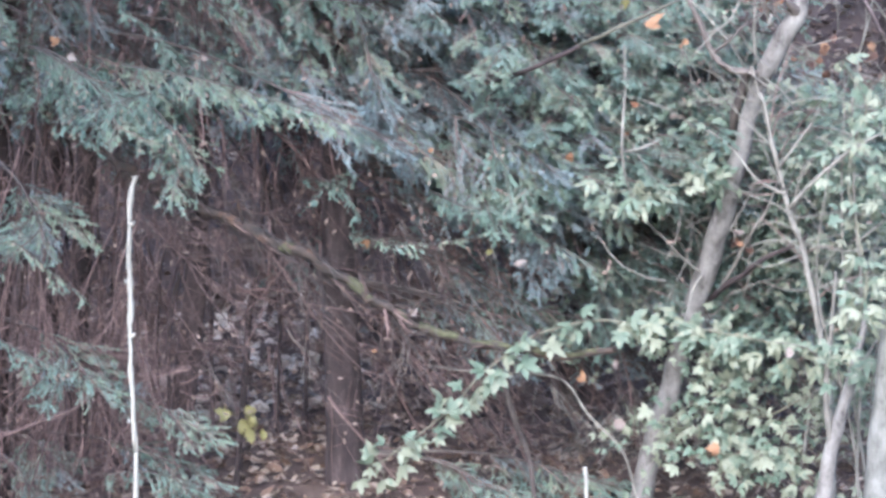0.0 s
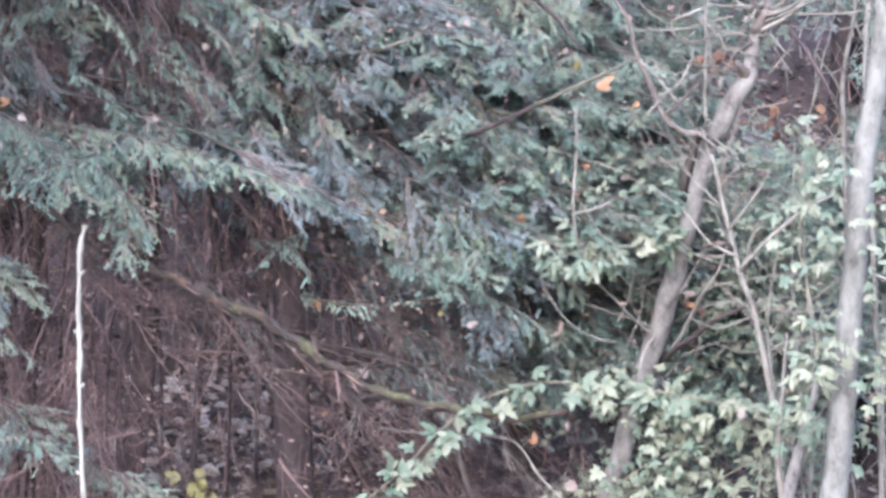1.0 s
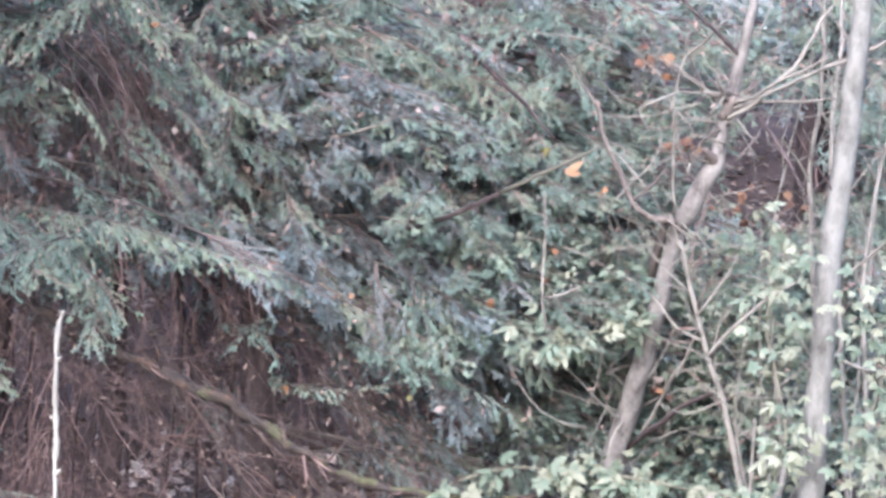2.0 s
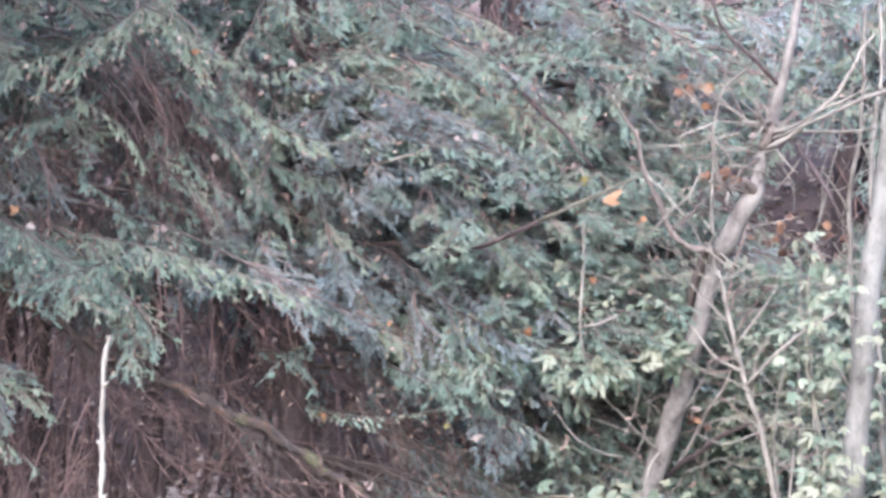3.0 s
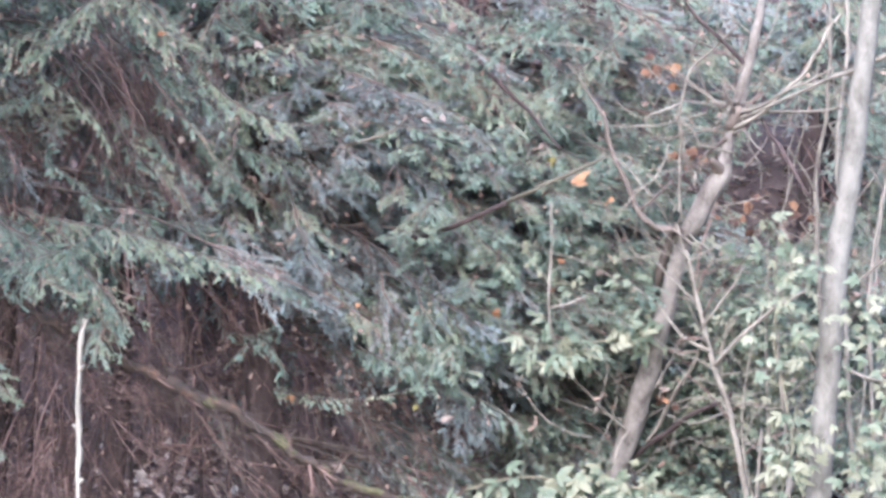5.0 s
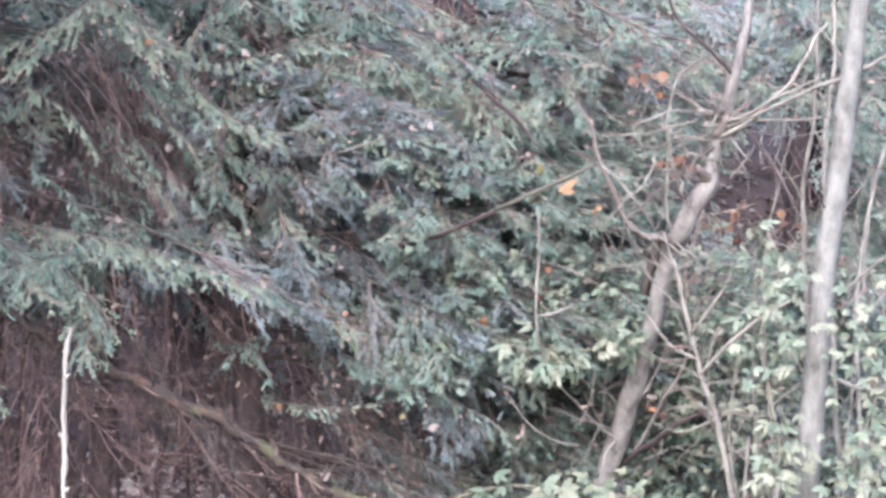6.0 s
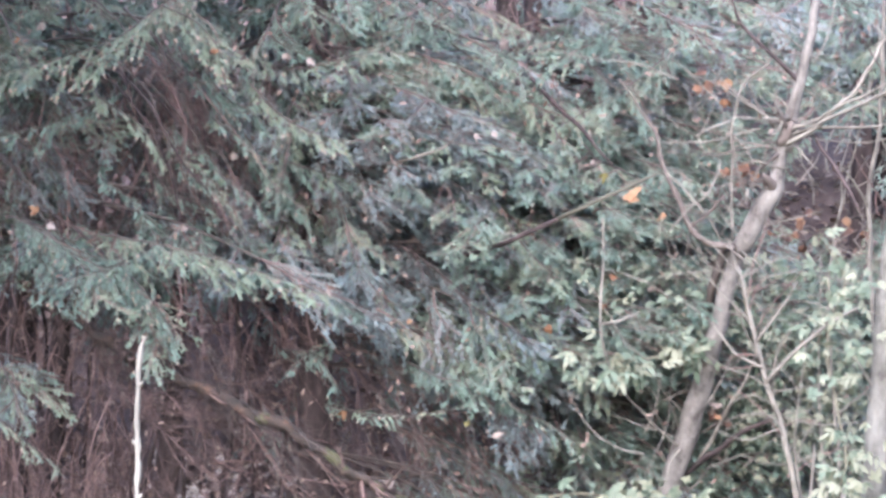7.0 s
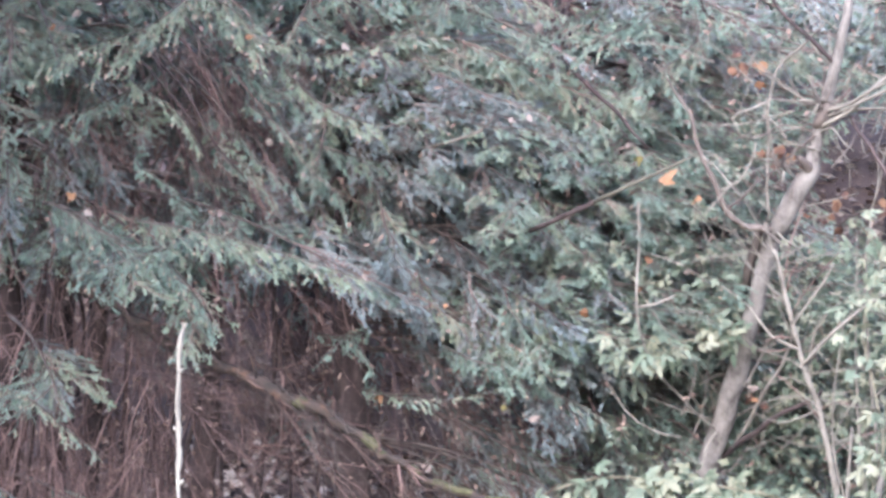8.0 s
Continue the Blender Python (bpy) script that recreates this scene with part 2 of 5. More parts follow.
# ---- conifer foliage ----
def shoot_needles(nv, nf, bv, bf, a, b, rng, gap, size, bud, fat=1.0, root=None):
    """One shoot from a to b: ranks of needles along its axis, with a bud at its end. Gives the vertices of the axis;
    root is the vertex of another axis from which this one springs."""
    d = b - a
    length = np.linalg.norm(d)
    d = d / (length + 1e-9)
    u = unit(np.cross(d, (rng.uniform(-0.4, 0.4), rng.uniform(-1, 1), rng.uniform(-1, 1))))
    v = np.cross(d, u)
    k = max(2, int(length / gap))
    sag = np.array((0, 0, -0.05 * length))
    axis = []
    for i in range(k + 1):
        if i == 0 and root is not None:
            axis.append(root)
            continue
        axis.append(len(nv))
        nv.append(a + d * length * i / k + sag * (i / k) ** 2)
    for side in ((u, -u, v * 0.8) if rng.random() < 0.12 else (u, -u)):
        for i in range(k):
            t = (i + 1.15) / k
            taper = 1.0 - 0.45 * (i / k) ** 2
            nf.append((axis[i], axis[i + 1], len(nv)))
            nv.append(a + d * length * (t + rng.uniform(0.0, 0.12)) + sag * t * t + side * size * taper * rng.uniform(0.75, 1.25))
    if rng.random() < bud:
        n = len(bv)
        r = 0.004 * fat * rng.uniform(0.7, 1.3)
        c = b + sag
        bv += [c - u * r - v * r, c + u * r - v * r, c + v * r * 1.3, c + d * r * 4.0]
        bf += [(n, n + 1, n + 3), (n + 1, n + 2, n + 3), (n + 2, n, n + 3), (n, n + 2, n + 1)]
    return axis


def spray_mesh(seed, length=0.36, gap=0.012, size=0.0095, droop=0.25, step=0.042, bud=0.07, material=None, dense=0.04, wide=0.5):
    """A flat branch tip: a stem, two ranks of branchlets, and slim needle-set shoots along them, all leaning forwards."""
    rng = random.Random(seed)
    sv, sf, nv, nf, bv, bf = [], [], [], [], [], []
    bend = rng.uniform(-0.05, 0.05)

    def on_stem(s):
        return np.array((s * length, bend * math.sin(4 * s), -0.16 * length * s * s))

    tube(sv, sf, np.array([np.append(on_stem(s), 0.0045 * (1 - 0.75 * s)) for s in np.linspace(0, 1, 5)]), 4)
    stem = []
    for lo, hi in ((0.0, 0.25), (0.25, 0.5), (0.5, 0.75), (0.75, 1.0)):
        stem += shoot_needles(nv, nf, bv, bf, on_stem(lo), on_stem(hi), rng, gap, size, bud if hi == 1.0 else 0, root=stem[-1] if stem else None)
    k = int(length / step)
    for i in range(k * 2):
        s = 0.04 + 0.9 * i / (k * 2) + rng.uniform(-0.03, 0.03)
        if rng.random() < 0.16:
            continue
        side = 1 if i % 2 else -1
        root = stem[min(len(stem) - 1, max(0, int(s * len(stem))))]
        reach = length * wide * (1 - s) ** 0.6 * (0.55 + 0.5 * min(1, s * 3)) * rng.uniform(0.5, 1.25) + 0.03
        ang = radians(rng.uniform(28, 62))
        fall = droop * rng.uniform(0.2, 1.8)
        pts = [nv[root]]
        for q in (0.5, 1.0):
            a = ang * (1 - 0.45 * q)
            pts.append(pts[-1] + unit((math.cos(a), side * math.sin(a), -fall * (0.1 + 1.2 * q) + rng.uniform(-0.12, 0.12))) * reach / 2)
        tube(sv, sf, np.array([np.append(p, 0.0022 - 0.0006 * n) for n, p in enumerate(pts)]), 3)
        twig = shoot_needles(nv, nf, bv, bf, pts[0], pts[1], rng, gap, size * 0.9, 0, root=root)
        twig += shoot_needles(nv, nf, bv, bf, nv[twig[-1]], pts[2], rng, gap, size, bud, root=twig[-1])
        if reach > 0.05:
            for j in range(max(2, int(reach / dense))):
                c = rng.randrange(1, len(twig))
                o = nv[twig[c]]
                d = unit(pts[2] - pts[1]) if c > len(twig) / 2 else unit(pts[1] - pts[0])
                e = 1 if j % 2 else -1
                out = unit(d * 0.95 + e * unit(np.cross(d, (0, 0, 1))) * rng.uniform(0.35, 0.8) + np.array((0, 0, -droop * rng.uniform(-0.3, 1.6))))
                shoot_needles(nv, nf, bv, bf, o, o + out * rng.uniform(0.025, 0.07) * (1.1 - 0.5 * c / len(twig)), rng, gap, size * 0.9, bud, root=twig[c])
    o1, o2 = len(nv), len(nv) + len(bv)
    me = mesh("spray", nv + bv + sv, nf + [tuple(o1 + i for i in f) for f in bf] + [tuple(o2 + i for i in f) for f in sf], material or NEEDLE, False)
    me.materials.append(BUD)
    me.materials.append(TWIG)
    me.polygons.foreach_set("material_index", [0] * len(nf) + [1] * len(bf) + [2] * len(sf))
    return me


SPRAYS = [spray_mesh(10 + i, 0.32 + 0.04 * (i % 3), 0.0172, 0.0128, droop=0.12 + 0.12 * (i % 4), wide=0.4 + 0.08 * (i % 3)) for i in range(14)]
BLUE_SPRAYS = [spray_mesh(160 + i, 0.3 + 0.04 * (i % 3), 0.0172, 0.012, droop=0.1 + 0.12 * (i % 4), bud=0.05, material=NEEDLE_BLUE, wide=0.34 + 0.07 * (i % 3)) for i in range(10)]
THIN_SPRAYS = [spray_mesh(180 + i, 0.32 + 0.05 * (i % 3), 0.015, 0.0115, 0.2 + 0.15 * (i % 3), 0.07, 0.05, NEEDLE_BLUE if i % 2 else NEEDLE, 0.06, 0.4) for i in range(8)]
MID_SPRAYS = [spray_mesh(30 + i, 0.4, 0.0235, 0.015, 0.15 + 0.15 * (i % 3), 0.052, 0.04, NEEDLE_BLUE if i % 3 == 2 else NEEDLE, 0.05) for i in range(8)]
FAR_SPRAYS = [spray_mesh(40 + i, 0.5, 0.03, 0.021, 0.4, 0.1, 0.0, NEEDLE_FAR, 0.08) for i in range(4)]


def twig_mesh(seed, long=1.0, slant=0.0, sides=6, material=None):
    """A bare dead branch forked into a few long hanging strands, with finer twigs along them."""
    rng = random.Random(seed)
    v, f = [], []
    strands = rng.randint(2, 4)
    for n in range(strands):
        r = rng.choice((0.0024, 0.0028, 0.0033, 0.004, 0.0052))
        x, y, z = rng.uniform(-0.03, 0.03), rng.uniform(-0.04, 0.04), rng.uniform(-0.05, 0.05)
        pts = [(x, y, z, r)]
        lean = slant + rng.uniform(-0.4, 0.35)
        reach = long * rng.uniform(0.6, 1.2)
        for i in range(5):
            lean += rng.uniform(-0.32, 0.3)
            x, y, z = x + lean * reach / 5, y + rng.uniform(-0.06, 0.06), z - reach / 5
            pts.append((x + rng.uniform(-0.02, 0.02), y, z, r * (0.92 - 0.16 * i)))
        line = spline(pts, 0.11)
        tube(v, f, line, 4, 0.08)
        for i in range(sides // 2 + 1):
            o = line[rng.randrange(1, len(line) - 1)]
            d = np.array((lean + rng.uniform(-1.0, 1.0), rng.uniform(-0.4, 0.3), -rng.uniform(0.0, 1.0))) * rng.uniform(0.1, 0.35)
            k = rng.uniform(0.35, 0.6)
            side = spline([(*o[:3], r * k), (*(o[:3] + d * np.array((0.6, 0.5, 0.4))), r * k * 0.8), (*(o[:3] + d), r * k * 0.4)], 0.09)
            tube(v, f, side, 3)
    return mesh("dead_branch", v, f, material or TWIG)


CURTAINS = [twig_mesh(70 + i, 0.6 + 0.12 * (i % 5), (0.0, 0.08, -0.1, 0.2)[i % 4], 4 + i % 4) for i in range(14)]
SLANTED = [twig_mesh(90 + i, 0.55 + 0.1 * (i % 4), 0.15 + 0.2 * (i % 4), 4 + i % 4) for i in range(12)]
SHADED = [twig_mesh(110 + i, 0.5 + 0.12 * (i % 4), 0.1 + 0.25 * (i % 4), 3 + i % 4, DARK_TWIG if i % 2 else BROWN_TWIG) for i in range(12)]
CROSSING = [twig_mesh(150 + i, 0.3 + 0.06 * (i % 3), (-1.6, 1.5, 2.2, -2.4)[i % 4], 3 + i % 3) for i in range(8)]
GREYED = [twig_mesh(130 + i, 0.5 + 0.12 * (i % 4), (-0.8, 0.3, 0.7, -0.4)[i % 4], 3 + i % 4, GREY_TWIG) for i in range(8)]

# where foliage hangs: its lower edge along the wood's face, and the openings that show bare twigs or the bank
EDGE_X = [-2.6, -2.0, -1.65, -1.1, -0.9, -0.48, -0.37, -0.1, 0.17, 0.35, 0.77, 1.1, 1.5, 2.6]
EDGE_Z = [2.05, 2.05, 2.14, 1.92, 2.1, 2.02, 1.75, 1.56, 1.56, 1.43, 1.3, 1.05, 0.8, 0.8]
OPENINGS = [(-1.32, 2.82, 0.3, 0.27), (-1.74, 2.82, 0.24, 0.22), (-1.58, 2.52, 0.36, 0.13), (-1.0, 2.72, 0.2, 0.3), (1.87, 2.57, 0.27, 0.24)]


def on_face(p):
    s = 9.5 / p[1]
    return p[0] * s, 1.5 + (p[2] - 1.5) * s


def leafy(p):
    x, z = on_face(p)
    if x < -2.3 or x > 2.6 or z > 3.55:
        return False
    if z < np.interp(x, EDGE_X, EDGE_Z):
        return False
    return all(((x - a) / c) ** 2 + ((z - b) / d) ** 2 > 1 for a, b, c, d in OPENINGS)


# (x, z, half-width, half-height) of the glaucous, sheen-coloured middle of the boughs, and the way the branch tips lean
# over the face
BLUE_ZONES = [(-0.2, 2.42, 0.95, 0.55), (-0.95, 2.75, 0.45, 0.4), (0.25, 1.75, 0.7, 0.42)]


def bluish(p):
    x, z = on_face(p)
    return max(1.0 - ((x - a) / c) ** 2 - ((z - b) / d) ** 2 for a, b, c, d in BLUE_ZONES)


def flow(p, rng):
    x, z = on_face(p)
    if x < -0.55 and z < 2.55:
        return np.array((rng.choice((0.9, 0.8, -0.7)), -0.4, -0.42))
    if z > 2.75:
        return np.array((rng.choice((0.9, 0.9, -0.8)), -0.45, -0.25))
    if x > 0.45:
        return np.array((rng.choice((0.95, 0.85, -0.6)), -0.4, -0.3))
    return np.array((0.75, -0.35, -0.62))


def set_spray(parent, at, along, rng, size, meshes, face=0.62):
    normal = np.array((rng.uniform(-0.45, 0.45), -face + rng.uniform(-0.35, 0.35), 0.9 + rng.uniform(-0.2, 0.3)))
    part("spray", rng.choice(meshes), parent, frame_of(at, along, normal, size))


def bough(tree, base, tip, rng, sprays=5, start=0.4, sag=0.15, r=0.016, size=1.0, free=False, meshes=None, bark=None):
    """One living branch with its feathery sprays, or None where all of them would hang in an opening."""
    base, tip = np.array(base, float), np.array(tip, float)
    mid = base * 0.45 + tip * 0.55 + np.array((0, 0, sag))
    line = spline([(*base, r), (*mid, r * 0.7), (*tip, r * 0.2)], 0.12)
    put = []
    for i in range(sprays):
        s = start + (1 - start) * (i + rng.uniform(0.4, 1)) / sprays
        k = min(len(line) - 2, int(s * (len(line) - 1)))
        at = line[k][:3]
        t = unit(line[k + 1][:3] - line[k][:3])
        if i < sprays - 1:
            side = 1 if i % 2 else -1
            t = unit(t * 0.55 + flow(at, rng) * 0.9 + side * unit(np.cross(t, (0, -0.5, 1))) * rng.uniform(0.15, 0.75))
        wide = np.cross(t, (0, 1, 0)) * 0.11 * size
        if free or (leafy(at + 0.1 * t) and leafy(at + 0.34 * size * t) and leafy(at + 0.2 * t + wide) and leafy(at + 0.2 * t - wide)):
            put.append((at, t))
    if not put:
        return None
    verts, faces = [], []
    tube(verts, faces, line, 5, 0.05)
    limb_ob = part("bough", mesh("bough", verts, faces, bark or DARK_TWIG), tree)
    for at, t in put:
        kinds = meshes or SPRAYS
        if kinds is SPRAYS and rng.random() < 0.1 + 0.75 * max(0.0, bluish(at)) ** 0.6:
            kinds = BLUE_SPRAYS
        set_spray(limb_ob, at, t, rng, size * rng.uniform(0.75, 1.15), kinds)
    return limb_ob


def conifer(points, label, group="conifers at the wood's edge"):
    x, y = points[0][0], points[0][1]
    tree = thing("conifer_tree", (x, y, ground_z(x, y)), label, "conifer", group)
    line = limb("trunk", [(x, y, ground_z(x, y) - 0.1, points[0][3] * 1.25)] + list(points), BARK, tree, 14, 0.1, 0.06)
    return tree, line


def trunk_at(line, z):
    return line[int(np.argmin(np.abs(line[:, 2] - z)))][:3]


def stem_top(p, q, r, top=7.0):
    """Goes on along p to q up to the tree's top."""
    p, q = np.array(p[:3]), np.array(q[:3])
    s = (top - q[2]) / max(0.2, q[2] - p[2]) * 0.4
    e = q + np.array(((q - p)[0] * s, (q - p)[1] * s, top - q[2]))
    return (*e, r)


TRUNKS = []
for label, low, high, r in (
        ("dark conifer with drooping feathery boughs and dead lower twigs", (-2.339, 10.6, 0.756), (-2.311, 10.6, 2.48), 0.13),
        ("slim brown conifer stem behind a curtain of dead twigs", (-1.883, 10.7, 0.923), (-1.833, 10.7, 2.054), 0.055),
        ("slim dark conifer stem leaning above the leaf litter", (-1.344, 10.5, 0.421), (-1.25, 10.5, 1.389), 0.066),
        ("stout dark conifer trunk with long drooping green boughs", (-0.495, 10.5, 0.478), (-0.529, 10.5, 1.788), 0.098),
        ("tall conifer with blue-green drooping sprays", (0.723, 11.8, 0.671), (0.691, 11.8, 1.951), 0.12),
        ("tall conifer growing below the leafy bank", (2.692, 11.6, 1), (2.661, 11.6, 2.258), 0.13)):
    TRUNKS.append(conifer([(*low, r), (*high, r * 0.9), stem_top(low, high, r * 0.3, 2.6 if r < 0.07 else 7.0)], label))

# living boughs: tips spread over the wood's face, each grown from the nearest fitting trunk
rng = random.Random(17)
made = 0
def halton(i, base):
    f, r = 1.0, 0.0
    while i:
        f /= base
        r += f * (i % base)
        i //= base
    return r


for i in range(1, 3600):
    if made >= 395:
        break
    fx, fz = -2.3 + 4.9 * halton(i, 2), 0.75 + 2.85 * halton(i, 3)
    if i % 5 == 0:
        fx, fz = rng.uniform(0.6, 2.7), rng.uniform(0.8, 2.3)
    if i % 6 == 0:
        fx, fz = rng.uniform(0.2, 1.3), rng.uniform(1.3, 2.7)
    y = rng.uniform(9.45, 10.9) if fx < 0.85 else rng.uniform(9.85, 10.6)
    if fx < 0.6 and fz < 2.0 and i % 3:
        y = rng.uniform(9.95, 10.8)
    if i % 9 == 0:
        fx, fz, y = rng.uniform(0.6, 1.8), rng.uniform(1.0, 2.1), rng.uniform(9.9, 10.2)
    tip = np.array((fx * y / 9.5, y, 1.5 + (fz - 1.5) * y / 9.5))
    if not leafy(tip):
        continue
    best = min((t for t in (0, 3, 4, 5)), key=lambda t: abs(TRUNKS[t][1][0][0] + 0.45 - tip[0]) + rng.uniform(0, 0.6))
    tree, line = TRUNKS[best]
    base = trunk_at(line, min(6.5, tip[2] + rng.uniform(0.1, 0.6)))
    if bough(tree, base, tip, rng, rng.randint(5, 6), 0.3, rng.uniform(0.02, 0.2), 0.012, rng.uniform(0.7, 1.1), meshes=SPRAYS if y < 10.25 else MID_SPRAYS):
        made += 1

# a second layer where the boughs close up towards the saplings
for i in range(1, 86):
    fx, fz, y = 0.0 + 1.5 * halton(i, 2), 1.35 + 1.75 * halton(i, 3), 9.6 + 0.7 * halton(i, 5)
    if i % 5 < 3:
        fx, fz, y = 0.1 + 1.2 * halton(i, 2), 1.7 + 1.0 * halton(i, 3), 9.35 + 0.45 * halton(i, 5)
    tip = np.array((fx * y / 9.5, y, 1.5 + (fz - 1.5) * y / 9.5))
    tree, line = TRUNKS[3 if i % 3 == 0 else 4]
    bough(tree, trunk_at(line, tip[2] + rng.uniform(0.1, 0.4)), tip, rng, 5, 0.5, 0.06, 0.01, rng.uniform(0.7, 1.05), meshes=SPRAYS if i % 2 else MID_SPRAYS)

for i in range(1, 15):
    fx, fz, y = -0.35 + 0.8 * halton(i, 2), 2.45 + 0.6 * halton(i, 3), 9.4 + 0.25 * halton(i, 5)
    tip = np.array((fx * y / 9.5, y, 1.5 + (fz - 1.5) * y / 9.5))
    bough(TRUNKS[3][0], trunk_at(TRUNKS[3][1], tip[2] + rng.uniform(0.2, 0.5)), tip, rng, 4, 0.6, 0.06, 0.009, rng.uniform(0.6, 0.9), True, BLUE_SPRAYS if i % 3 else SPRAYS)
for i in range(1, 46):
    fx, fz, y = 0.55 + 1.25 * halton(i, 2), 1.1 + 1.1 * halton(i, 3), 9.8 + 0.35 * halton(i, 5)
    tip = np.array((fx * y / 9.5, y, 1.5 + (fz - 1.5) * y / 9.5))
    tree, line = TRUNKS[5 if fx > 1.3 else 4]
    bough(tree, trunk_at(line, tip[2] + rng.uniform(0.1, 0.4)), tip, rng, 4, 0.55, 0.06, 0.01, rng.uniform(0.75, 1.05), True, SPRAYS)

# thin low boughs over the dark hollow under them
for i in range(1, 15):
    fx, fz, y = 0.1 + 1.0 * halton(i, 2), 0.95 + 0.45 * halton(i, 3), 9.8 + 0.6 * halton(i, 5)
    tip = np.array((fx * y / 9.5, y, 1.5 + (fz - 1.5) * y / 9.5))
    tree, line = TRUNKS[3 if fx < 0.5 else 4]
    bough(tree, trunk_at(line, tip[2] + 0.3), tip, rng, 4, 0.5, 0.05, 0.009, rng.uniform(0.7, 1.0), True, THIN_SPRAYS)

# boughs deeper in, behind the front ones
for i in range(1, 60):
    fx, fz, y = -1.0 + 3.4 * halton(i, 2), 1.3 + 2.3 * halton(i, 3), 10.9 + 0.6 * halton(i, 5)
    tip = np.array((fx * y / 9.5, y, 1.5 + (fz - 1.5) * y / 9.5))
    tree, line = TRUNKS[3 if fx < 0.1 else 4 if fx < 1.5 else 5]
    bough(tree, trunk_at(line, tip[2] + 0.3), tip, rng, 5, 0.2, 0.08, 0.01, rng.uniform(1.0, 1.4), meshes=MID_SPRAYS)

# thin half-bare boughs across the twiggy openings
for i in range(1, 48):
    a, b, c, d = OPENINGS[(0, 1, 2, 3)[i % 4]]
    fx, fz, y = a + c * (2.4 * halton(i, 2) - 1.2), b + d * (2.4 * halton(i, 3) - 1.2), rng.uniform(9.8, 10.5)
    tip = np.array((fx * y / 9.5, y, 1.5 + (fz - 1.5) * y / 9.5))
    tree, line = TRUNKS[0 if fx < -1.3 else 3]
    bough(tree, trunk_at(line, tip[2] + rng.uniform(0.1, 0.5)), tip, rng, 3, 0.5, 0.06, 0.009, rng.uniform(0.5, 0.8), True, THIN_SPRAYS)

# shaded boughs that close the view of the bank behind the twiggy openings
for i in range(1, 15):
    fx, fz, y = -1.75 + 1.0 * halton(i, 2), 2.7 + 0.85 * halton(i, 3), 11.0 + 0.6 * halton(i, 5)
    tip = np.array((fx * y / 9.5, y, 1.5 + (fz - 1.5) * y / 9.5))
    bough(TRUNKS[3 if fx > -1.4 else 0][0], trunk_at(TRUNKS[3 if fx > -1.4 else 0][1], tip[2] + 0.4), tip, rng, 4, 0.35, 0.08, 0.012, rng.uniform(1.0, 1.4), True, MID_SPRAYS)

# unseen crown boughs, added above the view to shade what hangs below
for k, count in ((0, 34), (3, 12)):
    tree, line = TRUNKS[k]
    for i in range(count):
        h = rng.uniform(4.6, 6.6)
        a = rng.uniform(-math.pi, 0.0)
        reach = rng.uniform(0.8, 1.9) * (1.25 - (h - 4.0) * 0.22)
        b = trunk_at(line, h)
        bough(tree, b, (b[0] + math.cos(a) * reach, b[1] + math.sin(a) * reach, h - rng.uniform(0.05, 0.3)), rng, 4, 0.25, 0.1, 0.016, rng.uniform(2.0, 2.6), True, FAR_SPRAYS)

# chosen sprays that stand out: the bright fans at the left, the low fringes
for tree_i, base, tip, n, size in (
        (0, (-1.856, 10.3, 3.348), (-0.937, 9.5, 3.23), 9, 0.8),
        (0, (-1.35, 10.3, 3.606), (-1.847, 9.5, 3.097), 8, 0.7),
        (0, (-1.728, 10.4, 3.165), (-2.169, 9.7, 2.77), 7, 0.75),
        (0, (-2.125, 10.4, 3.078), (-1.5, 9.8, 2.78), 4, 0.65),
        (0, (-2.173, 10.4, 2.592), (-1.211, 9.5, 2.004), 10, 1.10),
        (0, (-2.117, 10.4, 2.62), (-0.383, 9.4, 2.051), 14, 1.00),
        (0, (-2.227, 10.4, 2.449), (-1.456, 9.4, 2.1), 10, 0.95),
        (3, (-0.713, 10.6, 2.819), (-0.181, 9.7, 1.911), 10, 1.00),
        (3, (-0.481, 10.6, 2.703), (0.392, 9.6, 1.44), 14, 0.90),
        (3, (-0.48, 10.6, 2.471), (0.713, 9.7, 1.755), 14, 1.00),
        (3, (-0.606, 10.8, 2.785), (-0.022, 10, 2.538), 9, 0.80),
        (3, (-0.489, 10.8, 2.874), (0.114, 10, 2.374), 9, 0.80),
        (3, (-1.372, 10.5, 3.327), (-0.894, 10, 2.551), 9, 0.65),
        (4, (0.603, 11.3, 2.785), (-0.13, 9.6, 2.852), 12, 1.00)):
    bough(TRUNKS[tree_i][0], trunk_at(TRUNKS[tree_i][1], base[2] + 0.1), tip, rng, n, 0.45, 0.12, 0.012, size, True)
for base, tip, n, size in (
        ((-2.334, 10.2, 1.95), (-1.82, 9.6, 1.52), 9, 0.95),
        ((-2.311, 10.1, 1.2), (-1.62, 9.6, 0.9), 9, 0.9),
        ((-2.256, 10.1, 1.558), (-1.997, 9.9, 1.53), 4, 0.6),
        ((-1.782, 9.9, 0.62), (-1.05, 9.6, 0.43), 9, 0.75),
        ((-2.334, 10.2, 0.618), (-1.755, 9.9, 0.402), 7, 0.6),
        ((-2.311, 10.1, 0.462), (-1.924, 9.8, 0.334), 6, 0.6),
        ((-1.567, 9.9, 0.9), (-1.13, 9.6, 0.68), 8, 0.65)):
    bough(TRUNKS[0][0], trunk_at(TRUNKS[0][1], base[2]), tip, rng, n, 0.55, 0.08, 0.012, size, True)
